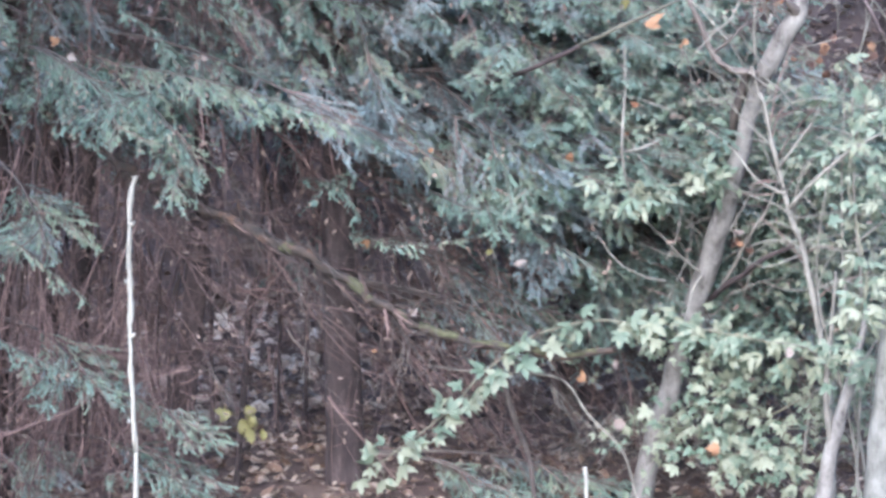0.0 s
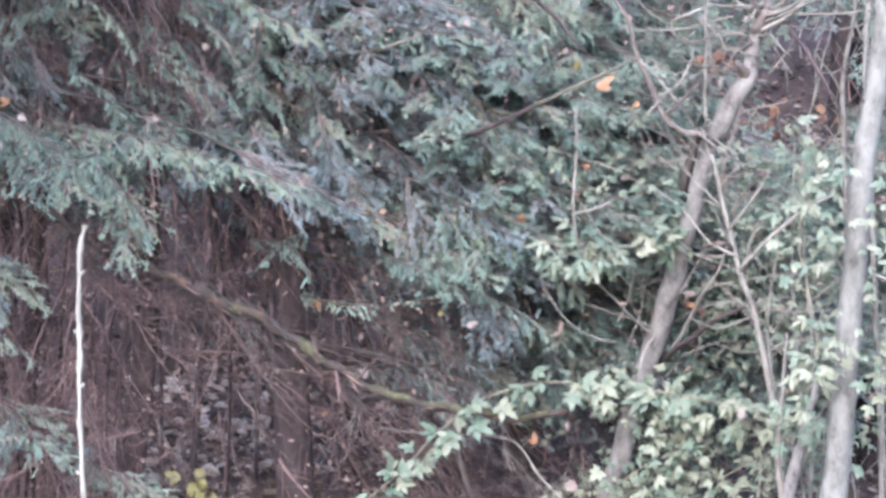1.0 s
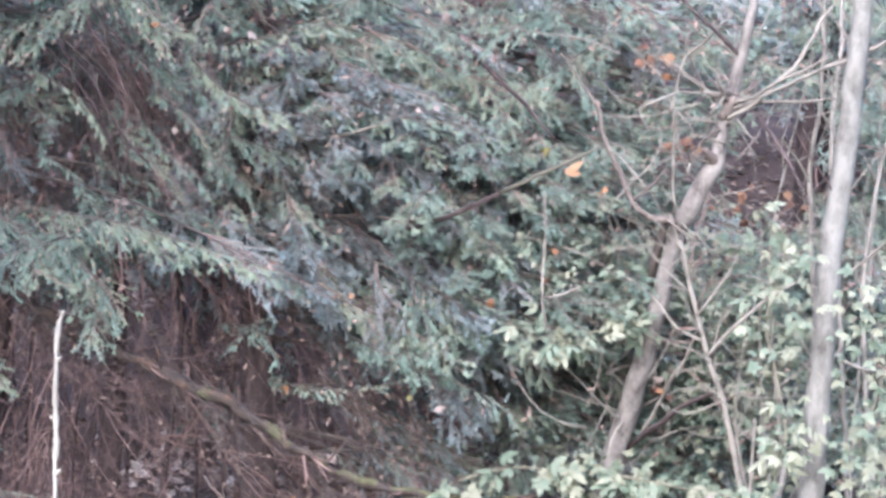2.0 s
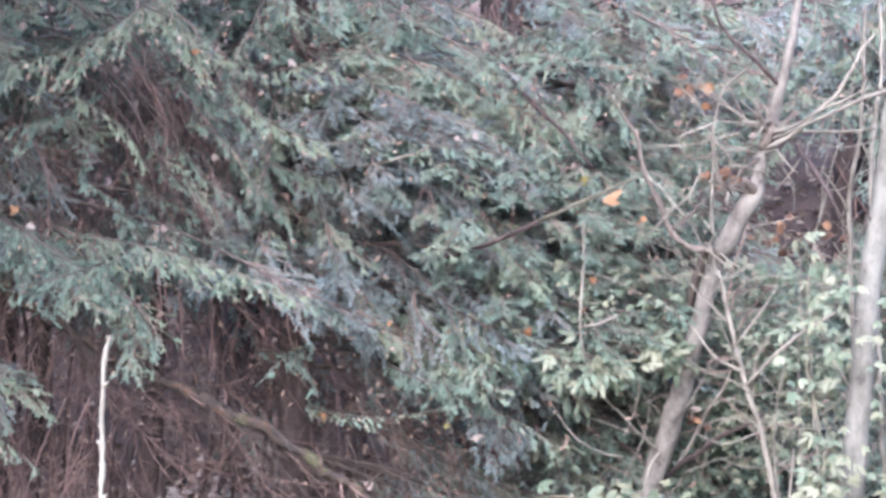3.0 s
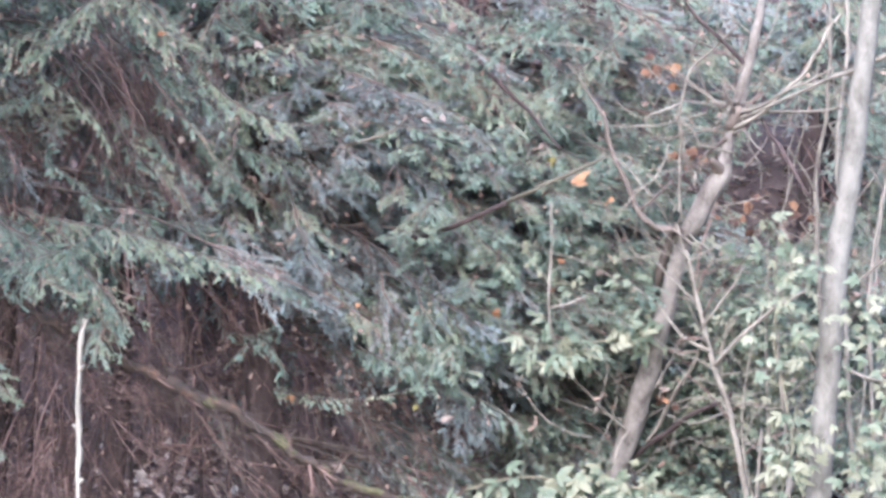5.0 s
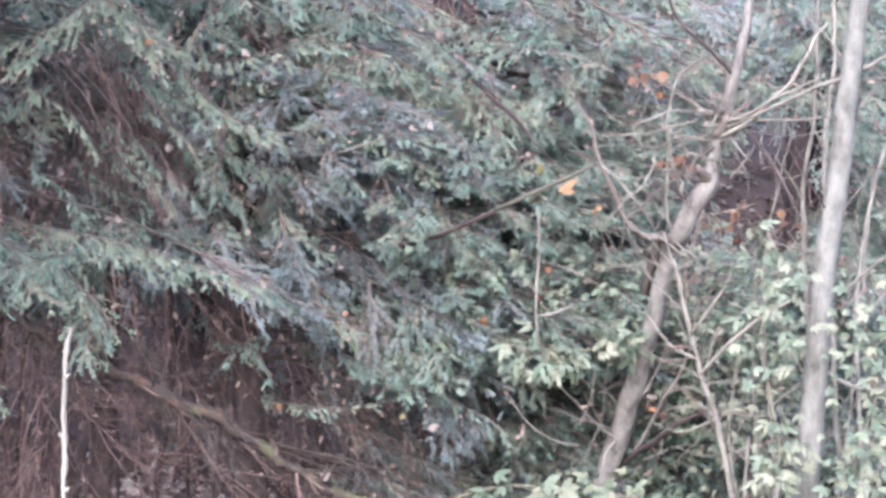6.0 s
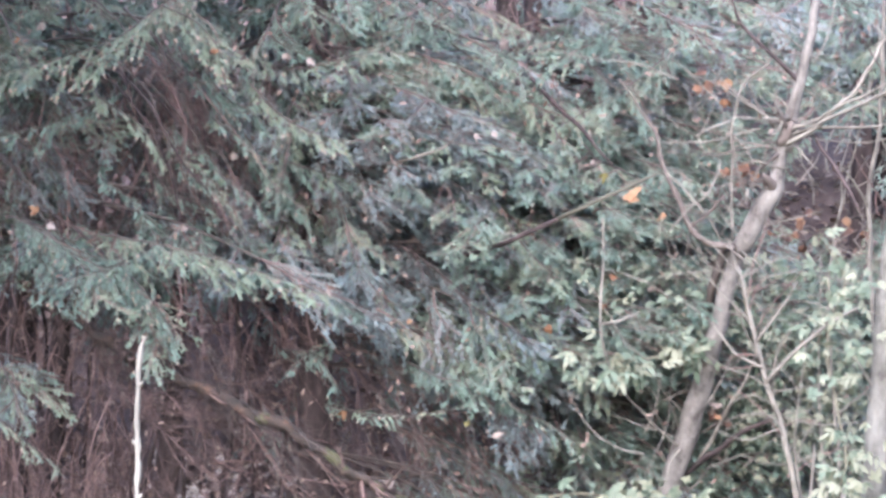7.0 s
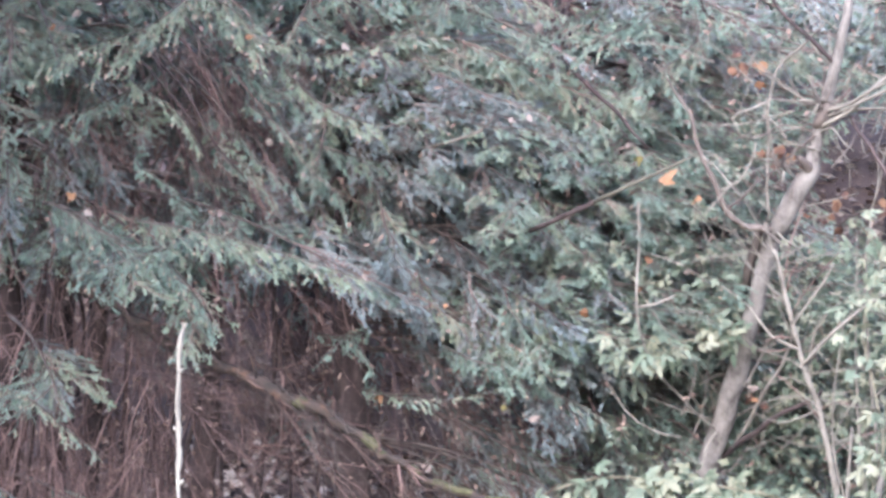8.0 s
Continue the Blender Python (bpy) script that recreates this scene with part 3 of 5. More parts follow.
for base, tip, n, size in (
        ((-0.184, 10.6, 0.468), (0.314, 10, 0.31), 8, 0.90),
        ((0.047, 10.8, 0.449), (0.811, 10.1, 0.353), 10, 0.90),
        ((-0.07, 10.8, 1.269), (0.865, 10.1, 1.119), 10, 0.80),
        ((-0.246, 10.8, 1.561), (0.542, 10.2, 1.171), 10, 0.80)):
    bough(TRUNKS[3][0], trunk_at(TRUNKS[3][1], base[2]), tip, rng, n, 0.55, 0.08, 0.012, size, True)

# fringed branch tips whose outline stands clear of the rest
def fringe(tree, points, reach, seed, bud=0.5, both=False, fat=1.0):
    rng = random.Random(seed)
    line = spline([(*p, 0.005 - 0.004 * i / len(points)) for i, p in enumerate(points)], 0.028)
    verts, faces = [], []
    tube(verts, faces, line, 5, 0.06)
    holder = part("bough", mesh("bough", verts, faces, DARK_TWIG), tree)
    nv, nf, bv, bf, sv, sf = [], [], [], [], [], []
    axis = []
    for i in range(0, len(line) - 1, 2):
        a, b = line[i][:3], line[min(i + 2, len(line) - 1)][:3]
        axis += shoot_needles(nv, nf, bv, bf, a, b, rng, 0.014, 0.008, 0, root=axis[-1] if axis else None)
    for i, q in enumerate(line[:-1]):
        if rng.random() < 0.25:
            continue
        t = unit(line[i + 1][:3] - q[:3])
        shrink = 1.0 - 0.55 * (i / len(line)) ** 2
        for e in ((-1, 1) if both else (1,)):
            down = np.array((rng.uniform(-0.2, 0.2), rng.uniform(-0.6, 0.3), (-1.0 if e > 0 else 0.8) * rng.uniform(0.2, 1.0)))
            d = unit(t * rng.uniform(0.6, 1.2) + down)
            long = reach * shrink * rng.uniform(0.35, 1.35)
            root = axis[min(len(axis) - 1, int(i / len(line) * len(axis)))]
            a = nv[root]
            m = a + d * long * 0.5 + np.array((0, 0, -0.1 * long))
            b = m + unit(d + np.array((rng.uniform(-0.3, 0.3), 0, rng.uniform(-0.7, 0.2)))) * long * 0.5
            tube(sv, sf, np.array([(*a, 0.002), (*m, 0.0016), (*b, 0.001)]), 3)
            twig = shoot_needles(nv, nf, bv, bf, a, m, rng, 0.013, 0.0095, 0, root=root)
            twig += shoot_needles(nv, nf, bv, bf, nv[twig[-1]], b, rng, 0.013, 0.0105, bud, fat, root=twig[-1])
            for j in range(int(long / 0.024)):
                c = twig[rng.randrange(1, len(twig))]
                out = unit(d + np.array((rng.uniform(-1.0, 1.0), rng.uniform(-0.6, 0.6), rng.uniform(-1.0, 0.3))))
                shoot_needles(nv, nf, bv, bf, nv[c], nv[c] + out * rng.uniform(0.02, 0.05), rng, 0.013, 0.0105, bud * 0.6, root=c)
    o1, o2 = len(nv), len(nv) + len(bv)
    me = mesh("spray", nv + bv + sv, nf + [tuple(o1 + i for i in f) for f in bf] + [tuple(o2 + i for i in f) for f in sf], NEEDLE, False)
    me.materials.append(BUD)
    me.materials.append(TWIG)
    me.polygons.foreach_set("material_index", [0] * len(nf) + [1] * len(bf) + [2] * len(sf))
    part("spray", me, holder)


for i, (k, reach, both, pts) in enumerate((
        (0, 0.18, False, [(-1.057, 9.9, 3.606), (-1.213, 9.5, 3.401), (-1.405, 9.4, 3.224), (-1.653, 9.35, 3.124), (-1.906, 9.3, 3.032)]),
        (0, 0.16, False, [(-1.213, 9.5, 3.401), (-1.058, 9.4, 3.316), (-0.95, 9.35, 3.203), (-0.88, 9.3, 3.039)]),
        (0, 0.1, False, [(-1.392, 10, 3.156), (-1.589, 9.7, 2.944), (-1.835, 9.6, 2.828), (-2.125, 9.55, 2.773)]),
        (0, 0.12, False, [(-1.197, 9.8, 2.355), (-1.355, 9.4, 2.203), (-1.55, 9.35, 2.128), (-1.764, 9.3, 2.063)]),
        (0, 0.15, False, [(-1.517, 9.8, 2.367), (-1.228, 9.4, 2.293), (-0.937, 9.3, 2.221), (-0.63, 9.25, 2.122), (-0.389, 9.2, 2.034)]),
        (0, 0.14, False, [(-1.489, 9.8, 2.287), (-1.277, 9.4, 2.101), (-1.168, 9.35, 1.97), (-1.098, 9.3, 1.842)]),
        (0, 0.13, False, [(-1.937, 9.9, 2.457), (-1.68, 9.5, 2.314), (-1.457, 9.4, 2.177), (-1.294, 9.35, 1.97)]),
        (4, 0.13, False, [(1.239, 10, 3.326), (1.023, 9.8, 3.126), (0.799, 9.7, 2.975), (0.609, 9.65, 2.86)]),
        (4, 0.13, False, [(0.745, 10, 3.297), (0.862, 9.8, 3.126), (1.017, 9.75, 2.983), (1.142, 9.7, 2.788)]),
        (3, 0.13, False, [(-0.842, 10, 2.825), (-0.558, 9.8, 2.691), (-0.29, 9.75, 2.618), (-0.024, 9.7, 2.546)]),
        (3, 0.15, False, [(-1.083, 10.2, 3.246), (-0.897, 10, 2.935), (-0.725, 9.9, 2.676), (-0.533, 9.85, 2.454)]),
        (0, 0.09, False, [(-1.372, 10.1, 2.727), (-1.156, 9.9, 2.553), (-0.989, 9.85, 2.508), (-0.824, 9.8, 2.476)]),
        (3, 0.04, True, [(-0.398, 9.9, 1.853), (-0.518, 9.6, 1.802), (-0.591, 9.5, 1.734), (-0.66, 9.5, 1.657)]),
        (3, 0.05, False, [(-0.672, 10, 1.842), (-0.496, 9.7, 1.805), (-0.414, 9.6, 1.698), (-0.386, 9.55, 1.62)]),
        (3, 0.034, True, [(-0.454, 10, 1.572), (-0.231, 9.6, 1.527), (-0.024, 9.5, 1.522), (0.18, 9.45, 1.563)]),
        (4, 0.09, True, [(0.974, 9.7, 3.378), (0.756, 9.5, 3.233), (0.596, 9.45, 3.145), (0.437, 9.4, 3.089)]),
        (4, 0.1, False, [(-0.077, 9.8, 2.908), (0.103, 9.45, 2.774), (0.334, 9.4, 2.741), (0.663, 9.35, 2.642)]),
        (3, 0.09, False, [(-0.668, 9.8, 3.15), (-0.494, 9.5, 3.126), (-0.233, 9.45, 3.183), (-0.026, 9.4, 3.161)]),
        (3, 0.09, False, [(-0.836, 9.9, 3.112), (-0.652, 9.55, 2.897), (-0.493, 9.5, 2.811), (-0.31, 9.45, 2.765)]),
        (4, 0.07, True, [(0.19, 9.8, 2.129), (0.309, 9.45, 1.939), (0.395, 9.4, 1.809), (0.459, 9.4, 1.725)]),
        (4, 0.09, False, [(0.193, 9.9, 1.921), (0.387, 9.5, 1.594), (0.563, 9.45, 1.492), (0.687, 9.4, 1.403)]),
        (3, 0.09, False, [(-0.076, 9.9, 1.786), (0.079, 9.5, 1.697), (0.193, 9.45, 1.67), (0.244, 9.45, 1.568)]),
        (4, 0.1, False, [(0.328, 9.9, 2.569), (0.492, 9.5, 2.265), (0.643, 9.45, 2.132), (0.715, 9.4, 2.001)]),
        (4, 0.1, False, [(1.064, 9.9, 3.5), (1.213, 9.6, 3.346), (1.363, 9.55, 3.27), (1.485, 9.5, 3.182)]),
        (0, 0.075, False, [(-2.212, 9.9, 1.14), (-1.962, 9.6, 1.034), (-1.771, 9.55, 0.959), (-1.581, 9.5, 0.915)]),
        (0, 0.065, False, [(-2.185, 9.9, 1.61), (-1.936, 9.6, 1.503), (-1.771, 9.55, 1.373), (-1.633, 9.5, 1.271)]),
        (0, 0.08, False, [(-1.638, 10, 0.418), (-1.404, 9.7, 0.464), (-1.208, 9.6, 0.435), (-1.052, 9.6, 0.383)]))):
    fringe(TRUNKS[k][0], pts, reach * 1.35, 900 + i, 0.75 if i < 2 else 0.4 if k == 0 else 0.15, both, 1.7 if i < 2 else 1.2)

# dead lower branches with hanging twigs
def hang_twig(fx, fz, y, meshes, tree, size):
    if -0.62 < fx < -0.34 and fz < 1.95 and y < 10.6 and rng.random() < 0.9:
        return
    p = (fx * y / 9.5, y, 1.5 + (fz - 1.5) * y / 9.5)
    part("dead_branch", rng.choice(meshes), tree, Matrix.Translation(p) @ pose(0, 0, 0, rng.uniform(-14, 14), rng.uniform(-10, 10), rng.uniform(-40, 40)) @ Matrix.Diagonal((size, size, size, 1)))


for i in range(330):
    fx = rng.uniform(-2.3, 0.1)
    top = float(np.interp(fx, EDGE_X, EDGE_Z)) + 0.35
    fz = rng.uniform(0.75, top)
    y = rng.uniform(9.75, 11.6)
    if -1.32 < fx < -0.7 and fz < 1.6 and rng.random() < 0.75:
        continue
    if fx > -0.5 and i % 2:
        continue
    k = 0 if fx < -1.75 else 1 if fx < -1.3 else 2 if fx < -0.8 else 3
    hang_twig(fx, fz, y, SLANTED if rng.random() < (fx + 1.6) * 0.8 else CURTAINS, TRUNKS[k][0], rng.uniform(0.7, 1.2))
for a, b, c, d in OPENINGS[:4]:
    for i in range(42):
        hang_twig(a + rng.uniform(-1.1, 0.8) * c, b + rng.uniform(0.2, 2.2) * d, rng.uniform(9.9, 11.4), SLANTED if a > -1.3 else CURTAINS, TRUNKS[1 if i % 2 else 0][0], rng.uniform(0.45, 0.9))
for i in range(44):
    fx, fz = rng.uniform(-0.3, 1.3), rng.uniform(0.6, 1.55)
    hang_twig(fx, fz, rng.uniform(9.9, 11.4), SLANTED, TRUNKS[3 if fx < 0.4 else 4][0], rng.uniform(0.5, 1.1))
for i in range(90):
    fx, fz = rng.uniform(-1.3, 1.4), rng.uniform(1.6, 3.6)
    hang_twig(fx, fz, rng.uniform(9.35, 10.2), SLANTED, TRUNKS[3 if fx < 0.3 else 4][0], rng.uniform(0.25, 0.6))

for i in range(44):
    fx = rng.uniform(-1.3, -0.8)
    hang_twig(fx, rng.uniform(2.55, 3.1), rng.uniform(9.9, 10.6), SHADED, TRUNKS[3][0], rng.uniform(0.35, 0.6))

for i in range(110):
    fx = rng.uniform(0.35, 2.0)
    hang_twig(fx, rng.uniform(0.55, 1.25), rng.uniform(9.7, 11.0), GREYED if i % 3 == 0 else SHADED, TRUNKS[4 if fx < 1.3 else 5][0], rng.uniform(0.3, 0.65))

for i in range(70):
    fx = rng.uniform(0.1, 1.7)
    hang_twig(fx, rng.uniform(1.4, 3.5), rng.uniform(9.4, 10.2), GREYED if i % 2 else SLANTED, TRUNKS[4][0], rng.uniform(0.2, 0.45))

# crooked twigs that cross the hanging ones
for i in range(48):
    if i % 3:
        fx, fz = rng.uniform(-2.1, -0.6), rng.uniform(0.8, 1.95)
    else:
        a, b, c, d = OPENINGS[i // 3 % 4]
        fx, fz = a + rng.uniform(-0.9, 0.9) * c, b + rng.uniform(-0.8, 0.9) * d
    hang_twig(fx, fz, rng.uniform(9.6, 10.3), CROSSING if i % 3 else SLANTED, TRUNKS[0 if fx < -1.4 else 2 if fx < -0.9 else 3][0], rng.uniform(0.4, 0.7))

for i in range(20):
    a, b, c, d = OPENINGS[(0, 0, 3)[i % 3]]
    fx = a + rng.uniform(-0.8, 0.8) * c
    hang_twig(fx, b + rng.uniform(0.1, 1.3) * d, rng.uniform(9.9, 10.8), SLANTED if i % 2 else SHADED, TRUNKS[3][0], rng.uniform(0.3, 0.6))

# dim slanting branches with thin green sprays across the upper opening
slant_rng = random.Random(83)
for i in range(16):
    x, z, y = slant_rng.uniform(-1.5, -0.95), slant_rng.uniform(2.85, 3.3), slant_rng.uniform(9.5, 9.9)
    run, fall, r = slant_rng.uniform(-0.05, 0.6), slant_rng.uniform(0.35, 0.75), slant_rng.choice((0.003, 0.004, 0.006))
    pts = [(x - 0.2, y + 0.3, z + 0.22, r * 1.2), (x, y, z, r)] + [(x + run * f + slant_rng.uniform(-0.06, 0.06), y - 0.05 * f, z - fall * f + slant_rng.uniform(-0.04, 0.04), r * (1 - 0.7 * f)) for f in (0.35, 0.7, 1.0)]
    limb("bare_branch", pts, (DARK_TWIG, BARK, BROWN_TWIG, TWIG)[i % 4], TRUNKS[0][0], 6, 0.05, 0.1, 0.01)
    for j in range(3):
        qx, qy, qz, qr = pts[2 + j % 2]
        e = slant_rng.choice((-1, 1)) * slant_rng.uniform(0.08, 0.22)
        limb("bare_branch", [(qx, qy, qz, qr * 0.6), (qx + e * 0.5, qy - 0.03, qz + slant_rng.uniform(-0.08, 0.05), qr * 0.45), (qx + e, qy - 0.05, qz - slant_rng.uniform(0.0, 0.2), qr * 0.2)], (BROWN_TWIG, TWIG)[j % 2], TRUNKS[0][0], 5, 0.04, 0.08, 0.01)
for i in range(9):
    x, z, y = slant_rng.uniform(-1.5, -0.9), slant_rng.uniform(2.45, 3.1), slant_rng.uniform(9.5, 9.75)
    e = slant_rng.uniform(0.1, 0.22)
    fringe(TRUNKS[0][0], [(x - 0.05, y + 0.3, z + 0.1), (x, y, z), (x + e, y - 0.03, z - e * 0.7), (x + e * 1.6, y - 0.05, z - e * 1.7)], 0.07, 1300 + i, 0.15, i % 2 == 0)

# slim dead stems inside the wood
for i in range(13):
    fx = -2.05 + 0.125 * i + rng.uniform(-0.05, 0.05)
    y = rng.uniform(10.3, 11.8)
    x = fx * y / 9.5
    z = ground_z(x, y)
    r = rng.choice((0.008, 0.01, 0.013, 0.018))
    ob = thing("dead_sapling", (x, y, z), "slim dead brown stem standing in the conifers' shade", "dead sapling", "dead stems")
    limb("stem", [(x, y, z - 0.05, r), (x + rng.uniform(-0.06, 0.06), y, z + 0.8, r * 0.95), (x + rng.uniform(-0.15, 0.15), y, z + 1.7, r * 0.8), (x + rng.uniform(-0.3, 0.3), y, z + 3.0, r * 0.4)], BARK, ob, 8, 0.08, 0.08, 0.01)
    for j in range(4):
        h = rng.uniform(0.5, 1.6)
        d = rng.choice((-1, 1)) * rng.uniform(0.1, 0.3)
        limb("branch", [(x, y, z + h, r * 0.5), (x + d * 0.5, y - 0.05, z + h + rng.uniform(-0.1, 0.08), r * 0.4), (x + d, y - 0.1, z + h + rng.uniform(-0.3, 0.1), r * 0.2)], TWIG, ob, 5, 0.05, 0.08, 0.01)

for i in range(60):
    fx, fz = rng.uniform(-2.2, -1.15), rng.uniform(0.75, 1.3)
    hang_twig(fx, fz, rng.uniform(9.7, 10.4), CURTAINS, TRUNKS[0 if i % 2 else 1][0], rng.uniform(0.5, 0.9))

# bare branches among the boughs
limb("bare_branch", [(-0.549, 10.9, 2.231, 0.014), (-0.076, 10.4, 2.259, 0.013), (0.295, 9.42, 2.279, 0.012), (0.474, 9.2, 2.336, 0.0115), (0.6, 9.12, 2.39, 0.011)], BARK, TRUNKS[3][0], 7, 0.05, 0.1, 0.006)
limb("bare_branch", [(0.595, 9.122, 2.388, 0.0105), (0.712, 9.05, 2.439, 0.0095), (0.893, 9, 2.52, 0.008), (1.016, 9, 2.577, 0.0055)], OLIVE_TWIG, TRUNKS[3][0], 7, 0.05, 0.1, 0.004)
limb("bare_branch", [(0.504, 10.6, 3.347, 0.012), (0.553, 9.6, 3.038, 0.012), (0.702, 9.5, 2.865, 0.01), (0.865, 9.45, 2.671, 0.005)], BARK, TRUNKS[4][0], 6, 0.05, 0.1, 0.01)
limb("bare_branch", [(-0.47, 10.3, 2.753, 0.009), (-0.143, 9.6, 2.688, 0.008), (0.001, 9.5, 2.715, 0.008), (0.103, 9.45, 2.753, 0.007), (0.16, 9.45, 2.813, 0.004)], GREY_TWIG, TRUNKS[3][0], 6, 0.05, 0.1, 0.008)
limb("bare_branch", [(-1.216, 10.2, 2.558, 0.02), (-1.03, 10, 2.482, 0.014), (-0.872, 9.9, 2.41, 0.004)], DARK_TWIG, TRUNKS[0][0], 6, 0.05, 0.1, 0.01)
limb("bare_branch", [(-2.189, 9.8, 0.573, 0.009), (-1.957, 9.7, 0.666, 0.008), (-1.773, 9.7, 0.732, 0.0075), (-1.649, 9.75, 0.802, 0.006), (-1.552, 9.8, 0.886, 0.003)], TWIG, TRUNKS[0][0], 6, 0.05, 0.1, 0.008)
mossy = limb("sagging_branch", [(-2.061, 10.5, 2.215, 0.028), (-1.583, 10, 1.923, 0.026), (-1.299, 9.9, 1.758, 0.025), (-1.015, 9.75, 1.64, 0.027), (-0.743, 9.65, 1.518, 0.025), (-0.479, 9.6, 1.367, 0.023), (-0.218, 9.58, 1.207, 0.021),
                                 (0.042, 9.6, 1.091, 0.018), (0.302, 9.6, 1.034, 0.017), (0.562, 9.6, 1.013, 0.016), (0.796, 9.6, 1.039, 0.016)], RUSTY, TRUNKS[0][0], 9, 0.03, 0.4, 0.026, "long sagging rusty-brown branch with moss on it")
for lo, hi in ((0.52, 0.55), (0.62, 0.68), (0.7, 0.73), (0.745, 0.8), (0.81, 0.87), (0.885, 0.91), (0.93, 0.98)):
    run = mossy[int(lo * len(mossy)):int(hi * len(mossy))].copy()
    for i, q in enumerate(run):
        q[2] += 0.006
        q[3] *= 0.85 + 0.25 * math.sin(math.pi * (i + 0.5) / len(run))
    verts, faces = [], []
    tube(verts, faces, run, 9, 0.22)
    part("moss", mesh("moss", verts, faces, MOSS), TRUNKS[0][0], None, "patch of yellow-green moss")
# dead twigs hanging from the sagging branch, and crossing before it
for i in range(40):
    q = mossy[int(len(mossy) * rng.uniform(0.06, 0.74))]
    if -0.7 < q[0] < -0.36:
        continue
    up = rng.choice((0.0, 0.0, 0.05, 0.2))
    size = rng.uniform(0.4, 0.8)
    part("dead_branch", rng.choice(SHADED), TRUNKS[0][0], Matrix.Translation((q[0], q[1] + rng.uniform(-0.06, 0.16), q[2] + up)) @ pose(0, 0, 0, rng.uniform(-16, 10), rng.uniform(-22, 14), rng.uniform(-30, 30)) @ Matrix.Diagonal((size, size, size, 1)))
for i in range(46):
    fx = rng.uniform(-1.15, 0.25)
    hang_twig(fx, rng.uniform(0.9, 2.05 - 0.35 * (fx + 1.15)), rng.uniform(9.5, 10.4), SHADED if i % 3 else SLANTED, TRUNKS[2 if fx < -0.6 else 3][0], rng.uniform(0.45, 0.8))
# thin shreds of bark and side stubs on the sagging branch
for i in range(26):
    q = mossy[int(len(mossy) * rng.uniform(0.1, 0.95))]
    d = rng.uniform(-0.12, 0.2)
    h = rng.uniform(-0.16, 0.14)
    limb("side_twig", [(q[0], q[1], q[2], 0.007), (q[0] + d * 0.5, q[1] - 0.05, q[2] + h * 0.6, 0.0055), (q[0] + d, q[1] - 0.08, q[2] + h, 0.003)], RUSTY if i % 2 else TWIG, TRUNKS[0][0], 5, 0.05, 0.12, 0.012)


# ---- far trees on the bank ----
rng = random.Random(23)
for x, y, r in ((-3.4, 13.6, 0.14), (-2.7, 13.4, 0.13), (-2.45, 12.7, 0.1), (-1.1, 14.8, 0.14), (0.5, 13.4, 0.12), (1.5, 14.6, 0.13), (3.0, 14.0, 0.12), (-4.2, 16.5, 0.16), (-0.4, 17.0, 0.16), (2.2, 17.5, 0.15), (4.6, 16.5, 0.15)):
    z = ground_z(x, y)
    tree, line = conifer([(x, y, z + 0.2, r), (x + 0.1, y, z + 3, r * 0.8), (x, y, z + 7.5, r * 0.2)], "shaded conifer on the bank behind the front boughs", "conifers on the bank")
    for i in range(26 if -2.5 < x < -1 else 13):
        h = z + rng.uniform(0.9, 5.0)
        a = rng.uniform(math.pi, 2 * math.pi)
        reach = rng.uniform(0.9, 1.7)
        tip = (x + math.cos(a) * reach, y + math.sin(a) * reach, h - rng.uniform(0.1, 0.6))
        fx, fz = on_face(tip)
        if 1.55 < fx < 2.2 and 2.3 < fz < 2.85 or fz < (2.1 if fx < -0.4 else 1.15):
            continue
        bough(tree, trunk_at(line, h), tip, rng, 4, 0.3, 0.1, 0.014, rng.uniform(1.5, 2.2), True, FAR_SPRAYS)
    # extra boughs out of view overhead, added to shade the bank at the right
    for i in range(10 if x > 1.2 else 0):
        h, a, reach = z + rng.uniform(4.0, 6.8), rng.uniform(math.pi, 2 * math.pi), rng.uniform(1.0, 2.2)
        bough(tree, trunk_at(line, h), (x + math.cos(a) * reach, y + math.sin(a) * reach, h - 0.3), rng, 4, 0.25, 0.1, 0.016, rng.uniform(2.8, 3.4), True, FAR_SPRAYS)


# two conifers added out of view, to shade the left end of the boughs
for x, y, r in ((-3.9, 9.8, 0.15), (-3.2, 7.2, 0.15)):
    z = ground_z(x, y)
    tree, line = conifer([(x, y, z + 0.2, r), (x + 0.05, y, z + 3, r * 0.8), (x, y, z + 7.5, r * 0.2)], "unseen conifer added at the left to shade the others")
    for i in range(12):
        h = z + rng.uniform(0.7, 6.5)
        a = rng.uniform(-math.pi, math.pi)
        reach = rng.uniform(0.4, 0.7)
        bough(tree, trunk_at(line, h), (x + math.cos(a) * reach, y + math.sin(a) * reach, h - rng.uniform(0.1, 0.5)), rng, 4, 0.3, 0.1, 0.014, rng.uniform(1.8, 2.2), True, FAR_SPRAYS)
    for i in range(12):
        h, a, reach = z + rng.uniform(3.9, 6.6), rng.uniform(-1.2, 1.2), rng.uniform(0.9, 1.8)
        bough(tree, trunk_at(line, h), (x + math.cos(a) * reach, y + math.sin(a) * reach, h - 0.15), rng, 4, 0.25, 0.1, 0.016, rng.uniform(2.0, 2.5), True, FAR_SPRAYS)


